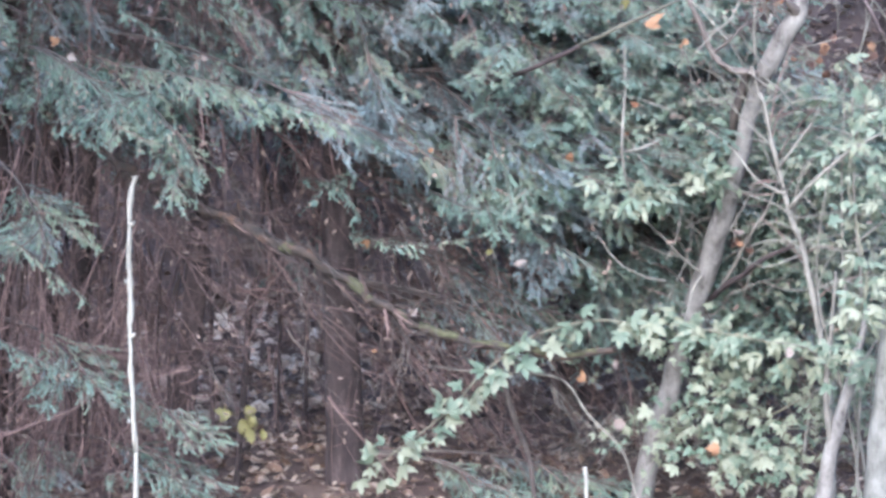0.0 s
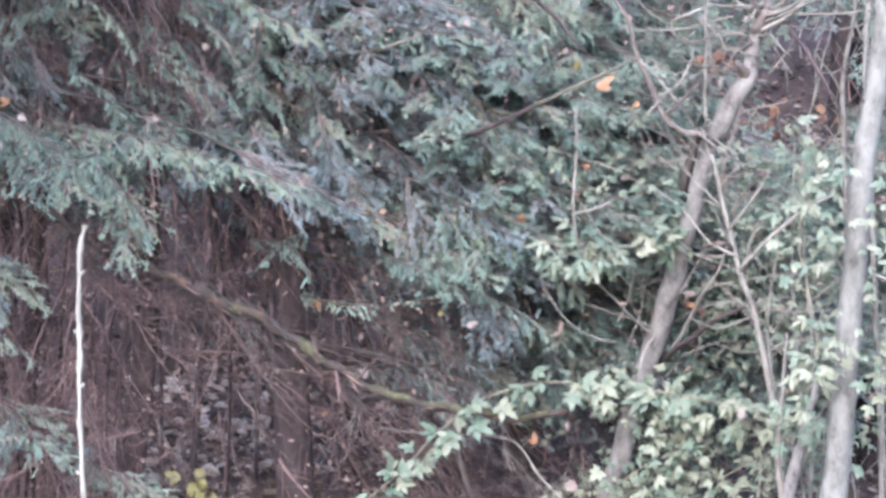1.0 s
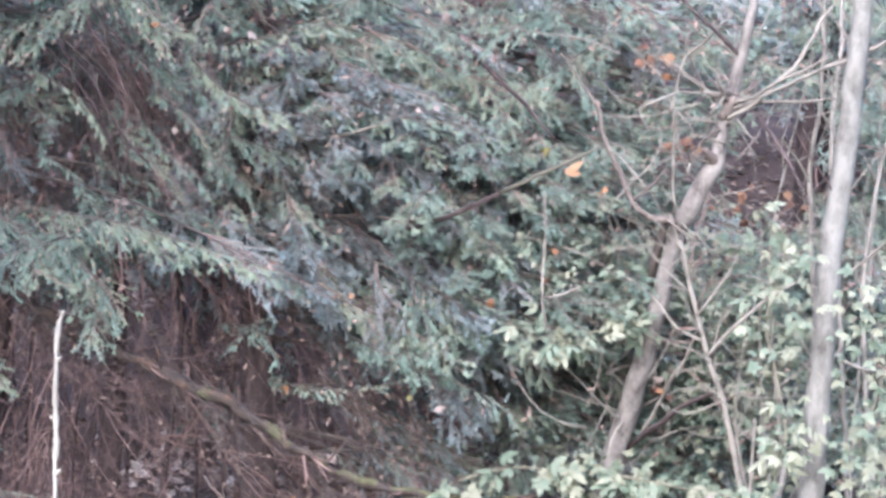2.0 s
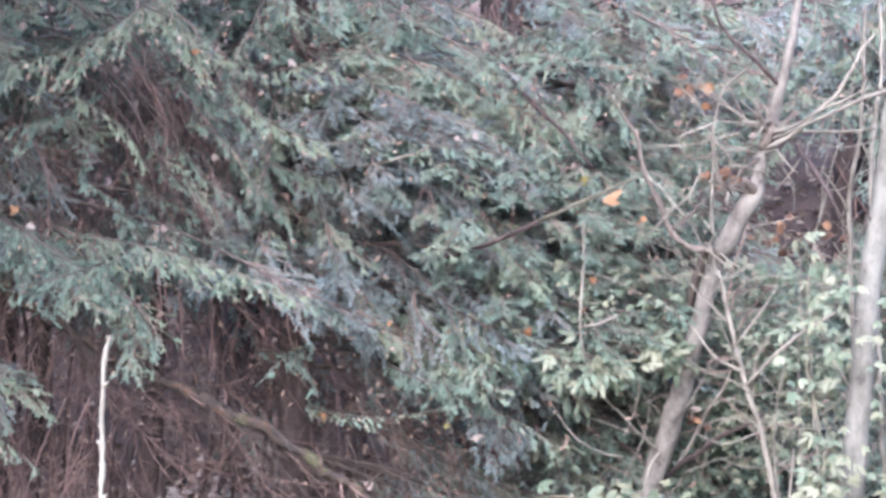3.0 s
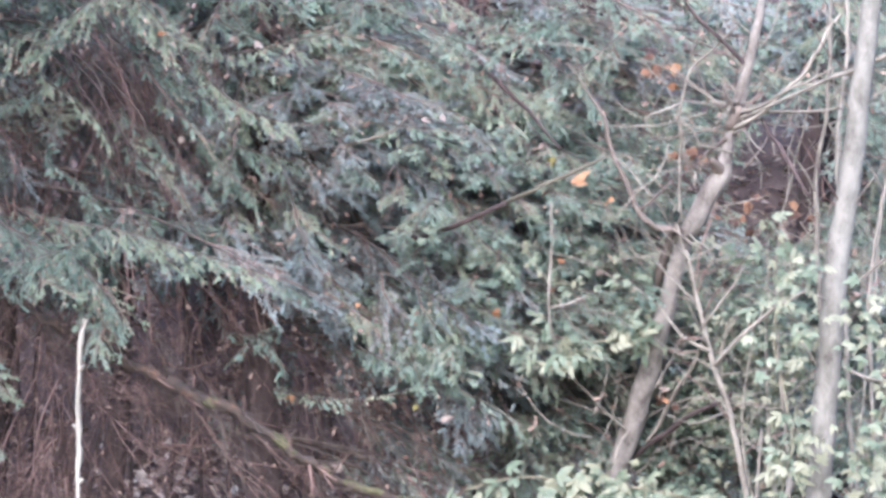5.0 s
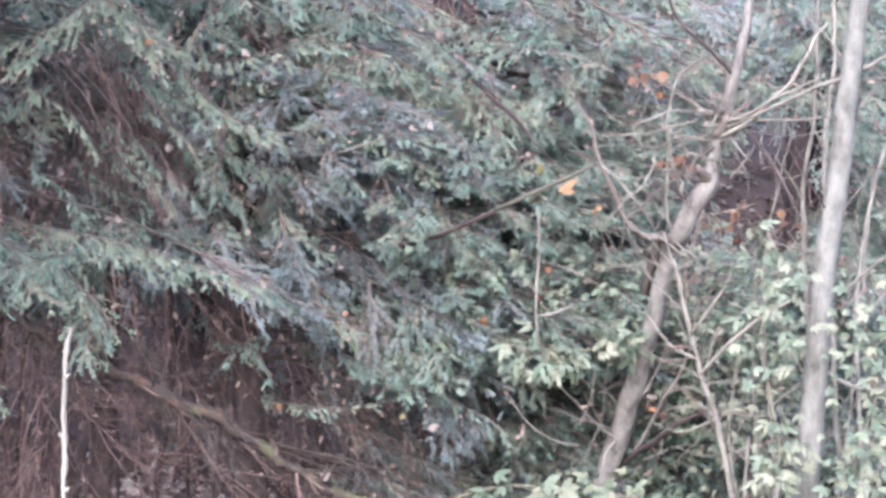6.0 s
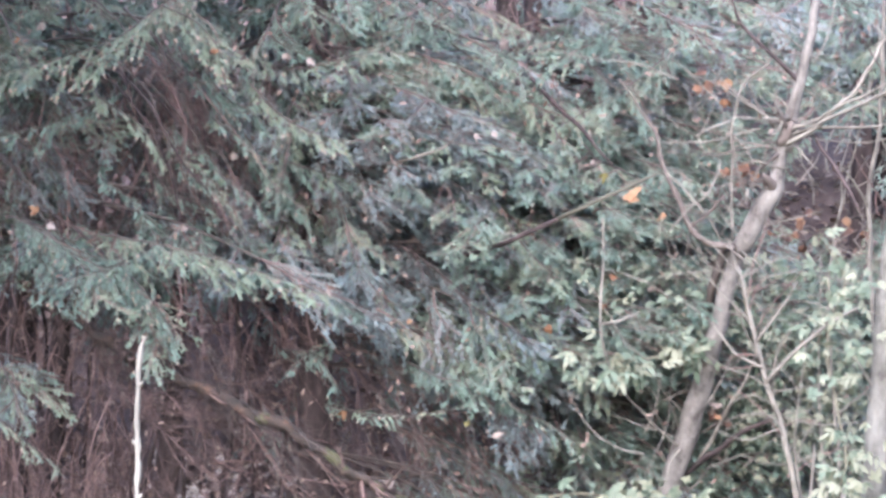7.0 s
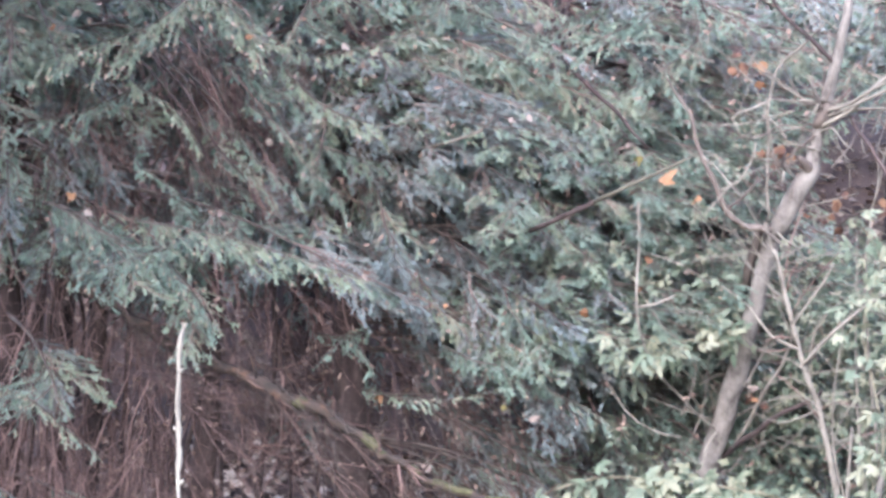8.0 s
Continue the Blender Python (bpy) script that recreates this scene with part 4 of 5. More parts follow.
# ---- deciduous saplings in front ----
def sapling(points, label, group="saplings", material=None, sides=14):
    x, y = points[0][0], points[0][1]
    ob = thing("sapling", (x, y, ground_z(x, y)), label, "sapling", group)
    z = ground_z(x, y) - 0.05
    x2, y2, z2 = np.array(points[0][:3]) - (np.array(points[1][:3]) - np.array(points[0][:3])) * (points[0][2] - z) / max(0.05, points[1][2] - points[0][2])
    pts = ([(x2, y2, z, points[0][3] * 1.12)] if points[0][2] - z > 0.05 else []) + list(points)
    limb("trunk", pts, material or PALE_BARK, ob, sides, 0.045, 0.045, 0.012)
    return ob


lean = sapling([(0.929, 9.9, 0.295, 0.054), (0.986, 9.88, 0.538, 0.052), (1.058, 9.85, 0.808, 0.05), (1.121, 9.8, 1.051, 0.05), (1.189, 9.7, 1.319, 0.051), (1.252, 9.58, 1.555, 0.05), (1.312, 9.45, 1.81, 0.046), (1.358, 9.36, 2.035, 0.038), (1.41, 9.3, 2.234, 0.041), (1.434, 9.25, 2.285, 0.044),
                (1.497, 9.2, 2.427, 0.045), (1.541, 9.16, 2.514, 0.043), (1.561, 9.15, 2.576, 0.034), (1.582, 9.14, 2.675, 0.03), (1.605, 9.12, 2.762, 0.032), (1.63, 9.1, 2.876, 0.027), (1.656, 9.05, 3.01, 0.024), (1.688, 9, 3.16, 0.021), (1.71, 9, 3.267, 0.019), (1.75, 9, 3.669, 0.013)],
               "leaning grey-barked sapling with bare twiggy branches")
knot_rng = random.Random(61)
for i in range(26):
    hub = ((1.605, 9.1, 2.796), (1.438, 9.18, 2.542), (1.342, 9.22, 2.281))[i % 13 // 6]
    a = knot_rng.uniform(0, 2 * math.pi)
    long = knot_rng.uniform(0.08, 0.26)
    dx, dz = math.cos(a) * long, math.sin(a) * long * 0.8 + 0.03
    limb("twig", [(hub[0], hub[1] - 0.02, hub[2] + knot_rng.uniform(-0.04, 0.06), 0.0045), (hub[0] + dx * 0.5, hub[1] - 0.05, hub[2] + dz * 0.4, 0.0035), (hub[0] + dx, hub[1] - 0.06, hub[2] + dz, 0.002)], (GREY_TWIG, BROWN_TWIG, DARK_TWIG)[i % 3], lean, 5, 0.04, 0.1, 0.014)
limb("branch_collar", [(1.552, 9.15, 2.52, 0.026), (1.53, 9.12, 2.548, 0.024), (1.508, 9.1, 2.572, 0.016), (1.49, 9.09, 2.592, 0.007)], BROWN_TWIG, lean, 9, 0.02, 0.16, 0.006)
limb("branch_collar", [(1.57, 9.11, 2.72, 0.02), (1.6, 9.1, 2.765, 0.028), (1.622, 9.09, 2.82, 0.02)], BROWN_TWIG, lean, 9, 0.02, 0.18, 0.006)
for m, pts in (
        (BROWN_TWIG, [(1.404, 9.25, 2.276, 0.023), (1.251, 9.2, 2.287, 0.02), (1.189, 9.2, 2.372, 0.019), (1.132, 9.2, 2.468, 0.016), (1.066, 9.2, 2.645, 0.013), (1.012, 9.2, 2.835, 0.01), (0.867, 9.2, 3.025, 0.004)]),
        (DARK_TWIG, [(1.184, 9.2, 2.367, 0.01), (1.249, 9.18, 2.416, 0.009), (1.333, 9.15, 2.501, 0.006)]),
        (GREY_TWIG, [(1.078, 9.2, 2.607, 0.006), (1.162, 9.18, 2.516, 0.006), (1.245, 9.15, 2.418, 0.005)]),
        (GREY_TWIG, [(1.157, 9.2, 2.45, 0.007), (1.237, 9.18, 2.479, 0.006), (1.288, 9.18, 2.567, 0.006), (1.317, 9.18, 2.663, 0.004)]),
        (GREY_TWIG, [(1.369, 9.2, 2.312, 0.008), (1.366, 9.15, 2.538, 0.008), (1.361, 9.1, 2.82, 0.008), (1.409, 9.08, 2.981, 0.008), (1.49, 9.05, 3.071, 0.007), (1.606, 9, 3.167, 0.004)]),
        (GREY_TWIG, [(1.361, 9.1, 2.833, 0.007), (1.276, 9.08, 2.8, 0.006), (1.205, 9.06, 2.767, 0.005), (1.233, 9.05, 2.676, 0.003)]),
        (GREY_TWIG, [(1.365, 9.1, 2.758, 0.006), (1.423, 9.08, 2.68, 0.005), (1.444, 9.06, 2.623, 0.003)]),
        (BARK, [(1.643, 9.05, 2.996, 0.014), (1.514, 9, 3.112, 0.012), (1.406, 8.98, 3.218, 0.01), (1.323, 8.95, 3.356, 0.006)]),
        (GREY_TWIG, [(1.62, 9.1, 2.796, 0.009), (1.507, 9.05, 2.831, 0.006), (1.35, 9, 2.828, 0.003)]),
        (GREY_TWIG, [(1.61, 9.1, 2.813, 0.007), (1.532, 9.05, 2.876, 0.005), (1.462, 9, 2.923, 0.003)]),
        (GREY_TWIG, [(1.602, 9.1, 2.783, 0.011), (1.695, 9, 2.806, 0.009), (1.833, 8.95, 2.886, 0.008), (2.019, 8.9, 2.977, 0.005)]),
        (GREY_TWIG, [(1.602, 9.1, 2.758, 0.012), (1.744, 9, 2.787, 0.01), (1.881, 8.95, 2.772, 0.008), (2.04, 8.9, 2.785, 0.005)]),
        (GREY_TWIG, [(1.594, 9.1, 2.721, 0.013), (1.715, 9, 2.785, 0.013), (1.85, 8.95, 2.93, 0.012), (1.936, 8.9, 3.045, 0.011), (1.965, 8.9, 3.13, 0.01), (2.035, 8.9, 3.2, 0.008)]),
        (BARK, [(1.716, 9.05, 2.764, 0.013), (1.767, 9, 2.658, 0.013), (1.816, 8.95, 2.553, 0.012), (1.893, 8.9, 2.4, 0.007)]),
        (GREY_TWIG, [(1.594, 9.1, 2.695, 0.008), (1.642, 9.05, 2.714, 0.006), (1.717, 9, 2.601, 0.004)]),
        (DARK_TWIG, [(1.564, 9.1, 2.683, 0.01), (1.484, 9.15, 2.614, 0.008), (1.417, 9.2, 2.569, 0.004)]),
        (GREY_TWIG, [(1.359, 9.22, 2.306, 0.012), (1.39, 9.2, 2.217, 0.01), (1.415, 9.18, 2.052, 0.006)]),
        (GREY_TWIG, [(1.413, 9.2, 2.262, 0.006), (1.467, 9.15, 2.2, 0.005), (1.532, 9.1, 2.11, 0.003)]),
        (DARK_TWIG, [(1.357, 9.3, 2.296, 0.016), (1.336, 9.3, 2.237, 0.028), (1.316, 9.36, 2.14, 0.026), (1.306, 9.44, 2.056, 0.024), (1.315, 9.56, 1.985, 0.02)]),
        (BARK, [(1.221, 9.8, 1.243, 0.018), (1.333, 9.6, 1.35, 0.017), (1.474, 9.4, 1.467, 0.014), (1.582, 9.35, 1.524, 0.012), (1.63, 9.35, 1.57, 0.008)]),
        (GREY_TWIG, [(1.281, 9.75, 1.317, 0.008), (1.157, 9.6, 1.41, 0.008), (1.017, 9.5, 1.531, 0.007), (0.871, 9.45, 1.671, 0.005)]),
        (GREY_TWIG, [(1.327, 9.68, 1.629, 0.009), (1.224, 9.6, 1.638, 0.007), (1.114, 9.55, 1.596, 0.006), (1.005, 9.5, 1.677, 0.004)]),
        (GREY_TWIG, [(1.266, 9.72, 1.493, 0.007), (1.164, 9.6, 1.338, 0.007), (1.11, 9.55, 1.184, 0.004)]),
        (GREY_TWIG, [(1.287, 9.7, 1.31, 0.012), (1.384, 9.55, 1.519, 0.011), (1.473, 9.45, 1.697, 0.009), (1.504, 9.4, 1.798, 0.006)]),
        (GREY_TWIG, [(1.346, 9.62, 1.831, 0.007), (1.272, 9.55, 1.958, 0.006), (1.202, 9.5, 2.059, 0.004)]),
        (GREY_TWIG, [(1.358, 9.6, 1.987, 0.006), (1.187, 9.5, 1.93, 0.006), (1.052, 9.45, 1.85, 0.004)])):
    limb("branch", [(x, y, z, r * 0.78) for x, y, z, r in pts], m, lean, 6, 0.04, 0.14, 0.02)

right = sapling([(1.885, 8.9, 0.841, 0.056), (1.935, 8.9, 1.323, 0.054), (1.987, 8.9, 1.93, 0.052), (2.034, 8.9, 2.297, 0.05), (2.086, 8.88, 2.663, 0.048), (2.129, 8.86, 3.028, 0.045), (2.194, 8.85, 3.421, 0.04)],
                "straight pale-barked sapling beside the leaning one", material=BEIGE_BARK)
for m, pts in (
        (GREY_TWIG, [(2.163, 8.86, 2.975, 0.014), (1.981, 8.85, 2.915, 0.01), (1.808, 8.85, 2.833, 0.008), (1.621, 8.9, 2.748, 0.004)]),
        (GREY_TWIG, [(2.168, 8.86, 2.992, 0.012), (2.24, 8.85, 3.028, 0.01), (2.352, 8.85, 3.102, 0.006)]),
        (GREY_TWIG, [(2.058, 8.9, 2.004, 0.008), (2.17, 8.85, 2.111, 0.007), (2.305, 8.8, 2.217, 0.004)]),
        (GREY_TWIG, [(2.031, 8.9, 1.663, 0.008), (2.141, 8.85, 1.614, 0.007), (2.323, 8.8, 1.589, 0.004)])):
    limb("branch", pts, m, right, 6, 0.04, 0.08, 0.006)

shoot = sapling([(1.753, 9.4, 0.356, 0.02), (1.738, 9.4, 0.738, 0.017), (1.683, 9.35, 1.148, 0.015), (1.616, 9.3, 1.427, 0.013), (1.51, 9.25, 1.753, 0.012), (1.442, 9.2, 1.989, 0.01), (1.392, 9.15, 2.185, 0.005)],
                "thin pale crooked shoot between two saplings", "thin shoots", GREY_TWIG, 8)
for pts in ([(1.53, 9.25, 1.678, 0.009), (1.636, 9.2, 1.802, 0.009), (1.776, 9.15, 1.924, 0.008), (1.915, 9.1, 2.008, 0.004)],
            [(1.515, 9.25, 1.741, 0.008), (1.394, 9.25, 1.803, 0.007), (1.294, 9.25, 1.929, 0.005), (1.169, 9.25, 2.029, 0.003)],
            [(1.474, 9.2, 1.852, 0.006), (1.578, 9.15, 1.999, 0.005), (1.643, 9.1, 2.119, 0.003)]):
    limb("branch", pts, GREY_TWIG, shoot, 6, 0.04, 0.08, 0.006)
fork = sapling([(1.666, 9.2, 0.38, 0.036), (1.721, 9.2, 0.654, 0.032), (1.776, 9.2, 0.854, 0.026), (1.831, 9.2, 1.054, 0.018), (1.886, 9.2, 1.253, 0.012)],
               "short pale forked stem among vine leaves", "thin shoots", PALE_BARK, 10)
limb("branch", [(1.711, 9.2, 0.629, 0.02), (1.686, 9.2, 0.854, 0.014), (1.706, 9.2, 1.128, 0.01), (1.731, 9.2, 1.403, 0.005)], GREY_TWIG, fork, 6, 0.04, 0.08, 0.006)
for pts in ([(2.009, 9.3, 0.837, 0.012), (2.03, 9.3, 1.569, 0.012), (2.006, 9.3, 2.461, 0.011), (2.06, 9.3, 2.846, 0.01), (2.085, 9.3, 3.414, 0.007)],
            [(2.209, 9.5, 0.823, 0.011), (2.178, 9.5, 2.091, 0.011), (2.151, 9.5, 2.719, 0.01), (2.202, 9.5, 3.113, 0.009), (2.189, 9.5, 3.536, 0.006)],
            [(2.27, 9.2, 0.844, 0.01), (2.216, 9.2, 1.871, 0.01), (2.285, 9.2, 2.452, 0.009), (2.385, 9.2, 2.783, 0.008), (2.446, 9.2, 3.244, 0.005)],
            [(1.603, 9.6, 0.331, 0.009), (1.668, 9.6, 0.644, 0.009), (1.707, 9.6, 0.852, 0.007), (1.838, 9.6, 0.852, 0.004)]):
    slim = sapling(pts, "slender upright grey shoot at the wood's edge", "thin shoots", GREY_TWIG, 7)
    for k in (1, 2, 3):
        x, y, z, r = pts[k]
        e = 0.16 if k % 2 else -0.14
        limb("branch", [(x, y, z, r * 0.6), (x + e * 0.5, y - 0.03, z + 0.12, r * 0.45), (x + e, y - 0.05, z + 0.2, r * 0.2)], GREY_TWIG, slim, 5, 0.05, 0.08, 0.01)

rng = random.Random(57)


def twiggy(ob, points, count, lo, hi, reach):
    """Fine bare side twigs along a stem."""
    line = spline(points, 0.05)
    for i in range(count):
        q = line[int(len(line) * rng.uniform(lo, hi))]
        t = rng.choice((rng.uniform(-0.2, 1.3), rng.uniform(1.8, 3.3)))
        long = reach * rng.uniform(0.4, 1.2)
        d = np.array((math.cos(t), rng.uniform(-0.5, 0.1), math.sin(t))) * long
        e = q[:3] + d
        m = q[:3] + d * 0.5 + np.array((rng.uniform(-0.05, 0.05), 0, rng.uniform(-0.05, 0.05)))
        limb("branch", [(*q[:3], 0.004), (*m, 0.0032), (*e, 0.0018)], rng.choice((GREY_TWIG, GREY_TWIG, TWIG)), ob, 5, 0.05, 0.08, 0.012)


twiggy(lean, [(1.134, 9.75, 1.133), (1.261, 9.65, 1.555), (1.342, 9.5, 1.94), (1.407, 9.25, 2.305)], 32, 0.02, 0.98, 0.38)
twiggy(shoot, [(1.683, 9.35, 1.148), (1.616, 9.3, 1.427), (1.51, 9.25, 1.753), (1.392, 9.15, 2.185)], 28, 0.05, 0.98, 0.34)
twiggy(right, [(1.935, 8.9, 1.323), (2.034, 8.9, 2.297), (2.129, 8.86, 3.028), (2.183, 8.86, 3.275)], 24, 0.05, 0.98, 0.42)
for i in range(9):
    y = rng.uniform(9.2, 9.9)
    x = rng.uniform(1.75, 2.5)
    z = ground_z(x, y)
    tall = rng.uniform(1.4, 3.4)
    r = rng.uniform(0.005, 0.009)
    pts = [(x, y, z, r), (x + rng.uniform(-0.12, 0.08), y, z + tall * 0.35, r * 0.9), (x + rng.uniform(-0.22, 0.15), y, z + tall * 0.7, r * 0.7), (x + rng.uniform(-0.35, 0.3), y - 0.1, z + tall, r * 0.3)]
    ob = sapling(pts, "slender bare grey shoot with fine side twigs", "thin shoots", GREY_TWIG, 6)
    line = spline(pts, 0.1)
    for j in range(rng.randint(3, 6)):
        q = line[rng.randrange(len(line) // 3, len(line) - 1)]
        s = rng.choice((-1, 1)) * rng.uniform(0.12, 0.4)
        limb("branch", [(*q[:3], q[3] * 0.7), (q[0] + s * 0.5, q[1] - 0.03, q[2] + abs(s) * rng.uniform(0.1, 0.6), q[3] * 0.55), (q[0] + s, q[1] - 0.05, q[2] + abs(s) * rng.uniform(0.0, 1.4), q[3] * 0.3)], GREY_TWIG, ob, 5, 0.06, 0.08, 0.01)
for i in range(13):
    a = np.array((1.602, 9.1, 2.783)) + np.array((rng.gauss(0, 0.05), 0, rng.gauss(0, 0.1)))
    t = rng.uniform(-0.2, 3.4)
    long = rng.uniform(0.15, 0.5)
    b = a + np.array((math.cos(t), rng.uniform(-0.3, 0.3), math.sin(t))) * long
    m = (a + b) / 2 + np.array((rng.uniform(-0.04, 0.04), 0, rng.uniform(-0.05, 0.05)))
    limb("branch", [(*a, 0.0045), (*m, 0.004), (*b, 0.002)], BROWN_TWIG if i % 2 else GREY_TWIG, lean, 5, 0.05, 0.08, 0.012)

# thin pale arching twigs that fill the space round the saplings
for i in range(84):
    owner, x0, x1, z0, z1 = ((lean, 0.95, 1.6, 1.25, 2.2), (shoot, 1.2, 1.9, 1.1, 2.1), (right, 1.7, 2.3, 1.2, 2.9), (lean, 1.1, 1.9, 2.2, 3.2))[i % 4]
    y = rng.uniform(9.15, 9.75)
    p = np.array((rng.uniform(x0, x1) * y / 9.5, y, 1.5 + (rng.uniform(z0, z1) - 1.5) * y / 9.5))
    turn, bend = rng.choice((rng.uniform(0.3, 1.4), rng.uniform(1.7, 2.9))), rng.uniform(-0.5, 0.5)
    r, long = rng.uniform(0.0022, 0.0045), rng.uniform(0.25, 0.65)
    pts = [(*p, r)]
    for j in range(4):
        turn += bend * 0.5 + rng.uniform(-0.3, 0.3)
        p = p + np.array((math.cos(turn), rng.uniform(-0.15, 0.1), math.sin(turn))) * long / 4
        pts.append((*p, r * (0.9 - 0.17 * j)))
    limb("branch", pts, GREY_TWIG, owner, 5, 0.05, 0.1, 0.01)

stick = thing("fallen_stick", (0.55, 9.7, ground_z(0.55, 9.7)), "thin grey fallen stick leaning among dead twigs", "stick")
limb("stem", [(-0.064, 9.9, 0.944, 0.003), (0.201, 9.75, 0.921, 0.005), (0.529, 9.7, 0.903, 0.006), (0.673, 9.7, 0.727, 0.0065), (0.818, 9.7, 0.577, 0.007), (0.888, 9.75, 0.392, 0.007), (0.919, 9.8, 0.28, 0.007)], GREY_TWIG, stick, 6, 0.04, 0.08, 0.006)
stick = thing("fallen_stick", (0.4, 10.0, ground_z(0.4, 10.0)), "dark reddish broken stick standing in the litter", "stick")
limb("stem", [(0.271, 9.9, 0.926, 0.014), (0.326, 9.95, 0.72, 0.016), (0.409, 10, 0.486, 0.014), (0.437, 10, 0.256, 0.012)], DARK_TWIG, stick, 6, 0.04, 0.08, 0.006)


# ---- bleached stalks near the camera ----
def stalk(points, label):
    x, y = points[-1][0], points[-1][1]
    ob = thing("dead_stalk", (x, y, ground_z(x, y)), label, "dead stalk", "bleached stalks")
    pts = list(points) + [(x, y, ground_z(x, y) - 0.03, points[-1][3])]
    line = spline(pts, 0.018)
    for i, q in enumerate(line):
        q[3] *= 0.86 + (0.35 if i % 5 == 0 else 0) + random.uniform(-0.18, 0.18)
        q[0] += 0.0009 * math.sin(i * 0.45) + 0.0007 * math.sin(i * 1.7)
    verts, faces = [], []
    tube(verts, faces, line, 10, 0.06)
    part("stem", mesh("stem", verts, faces, STALK), ob)
    for i in range(8, len(line) // 2, 7):
        q = line[i]
        s = 1 if (i // 7) % 2 else -1
        verts, faces = [], []
        tube(verts, faces, np.array([(q[0], q[1], q[2], 0.0042), (q[0] + s * 0.006, q[1] - 0.002, q[2] + 0.003, 0.0035), (q[0] + s * 0.0085, q[1] - 0.003, q[2] + 0.007, 0.0015)]), 6)
        part("bud_scar", mesh("bud_scar", verts, faces, STALK), ob)


stalk([(-0.49, 3.3, 1.615, 0.0046), (-0.492, 3.3, 1.604, 0.0036), (-0.497, 3.3, 1.586, 0.0052), (-0.497, 3.3, 1.571, 0.0044), (-0.498, 3.3, 1.537, 0.0046), (-0.497, 3.3, 1.501, 0.0042), (-0.499, 3.3, 1.483, 0.0048), (-0.497, 3.3, 1.461, 0.0046), (-0.498, 3.3, 1.429, 0.0046), (-0.496, 3.3, 1.414, 0.0052), (-0.497, 3.3, 1.394, 0.0046), (-0.496, 3.3, 1.34, 0.0042), (-0.493, 3.3, 1.268, 0.0041), (-0.49, 3.3, 1.179, 0.004), (-0.488, 3.3, 1.103, 0.0039)], "bleached knobbly dead stalk standing upright")
stalk([(0.23, 3.4, 1.145, 0.003), (0.232, 3.4, 1.077, 0.0042), (0.233, 3.4, 0.985, 0.0045)], "short bleached dead stalk with a broken tip")


# ---- climbing vine with pale compound leaves ----
def compound_leaf(seed, leaflets=5):
    rng = random.Random(seed)
    v, f = [], []
    tube(v, f, np.array([(0, 0, 0, 0.0018), (0.025, 0, 0.004, 0.0015), (0.05, 0, 0, 0.0012)]), 3)
    for i in range(leaflets):
        a = (i - (leaflets - 1) / 2) * radians(46) + rng.uniform(-0.15, 0.15)
        length = 0.085 * (1 - 0.13 * abs(i - (leaflets - 1) / 2)) * rng.uniform(0.85, 1.15)
        leaf_blade(v, f, (0.045, 0, 0), (math.cos(a), math.sin(a), rng.uniform(-0.3, 0.1)), (rng.uniform(-0.2, 0.2), rng.uniform(-0.2, 0.2), 1), length, length * 0.5, rng.uniform(-0.2, 0.7), 0.16, 7)
    return mesh("leaf", v, f, VINE_LEAF)


def pinnate_leaf(seed, pairs=2):
    rng = random.Random(seed)
    v, f = [], []
    long = 0.07 + 0.04 * pairs
    tube(v, f, np.array([(0, 0, 0, 0.0018), (long * 0.5, 0, 0.006, 0.0015), (long, 0, 0, 0.001)]), 3)
    for i in range(pairs * 2 + 1):
        k = (i // 2 + 1) / (pairs + 0.5) if i < pairs * 2 else 1.0
        a = (radians(52) if i % 2 else radians(-52)) if i < pairs * 2 else 0.0
        a += rng.uniform(-0.2, 0.2)
        length = 0.095 * rng.uniform(0.8, 1.15)
        leaf_blade(v, f, (long * min(1, k), 0, 0), (math.cos(a), math.sin(a), rng.uniform(-0.4, 0.05)), (rng.uniform(-0.25, 0.25), rng.uniform(-0.25, 0.25), 1), length, length * 0.42, rng.uniform(-0.2, 0.7), 0.14, 7)
    return mesh("leaf", v, f, VINE_LEAF)


def sprig_mesh(seed, leaves=5):
    """A leafy side twig: a bent stem with small compound leaves in turn on both sides."""
    rng = random.Random(seed)
    v, f = [], []
    stem = spline([(0, 0, 0, 0.0022), (0.1, rng.uniform(-0.03, 0.03), 0.01, 0.0018), (0.24, rng.uniform(-0.05, 0.05), -0.03, 0.001)], 0.03)
    tube(v, f, stem, 4)
    for i in range(leaves):
        at = stem[min(len(stem) - 1, int((i + 1) / leaves * len(stem)))][:3]
        turn = (1 if i % 2 else -1) * rng.uniform(0.4, 1.2) if i < leaves - 1 else 0.0
        for k in range(rng.choice((3, 3, 5))):
            a = turn + (k // 2 + k % 2) * (0.75 if k % 2 else -0.75)
            length = rng.uniform(0.032, 0.05)
            leaf_blade(v, f, at + np.array((math.cos(turn), math.sin(turn), 0.1)) * 0.02, (math.cos(a), math.sin(a), rng.uniform(-0.5, 0.2)), (rng.uniform(-0.4, 0.4), rng.uniform(-0.4, 0.4), 1), length, length * 0.45, rng.uniform(-0.2, 0.7), 0.14, 5)
    return mesh("sprig", v, f, VINE_LEAF)


SPRIGS = [sprig_mesh(270 + i, 4 + i % 3) for i in range(8)]
COMPOUND = [compound_leaf(200 + i, (5, 3, 5, 4)[i % 4]) for i in range(6)]


PINNATE = [pinnate_leaf(240 + i, 1 + i % 2) for i in range(5)]


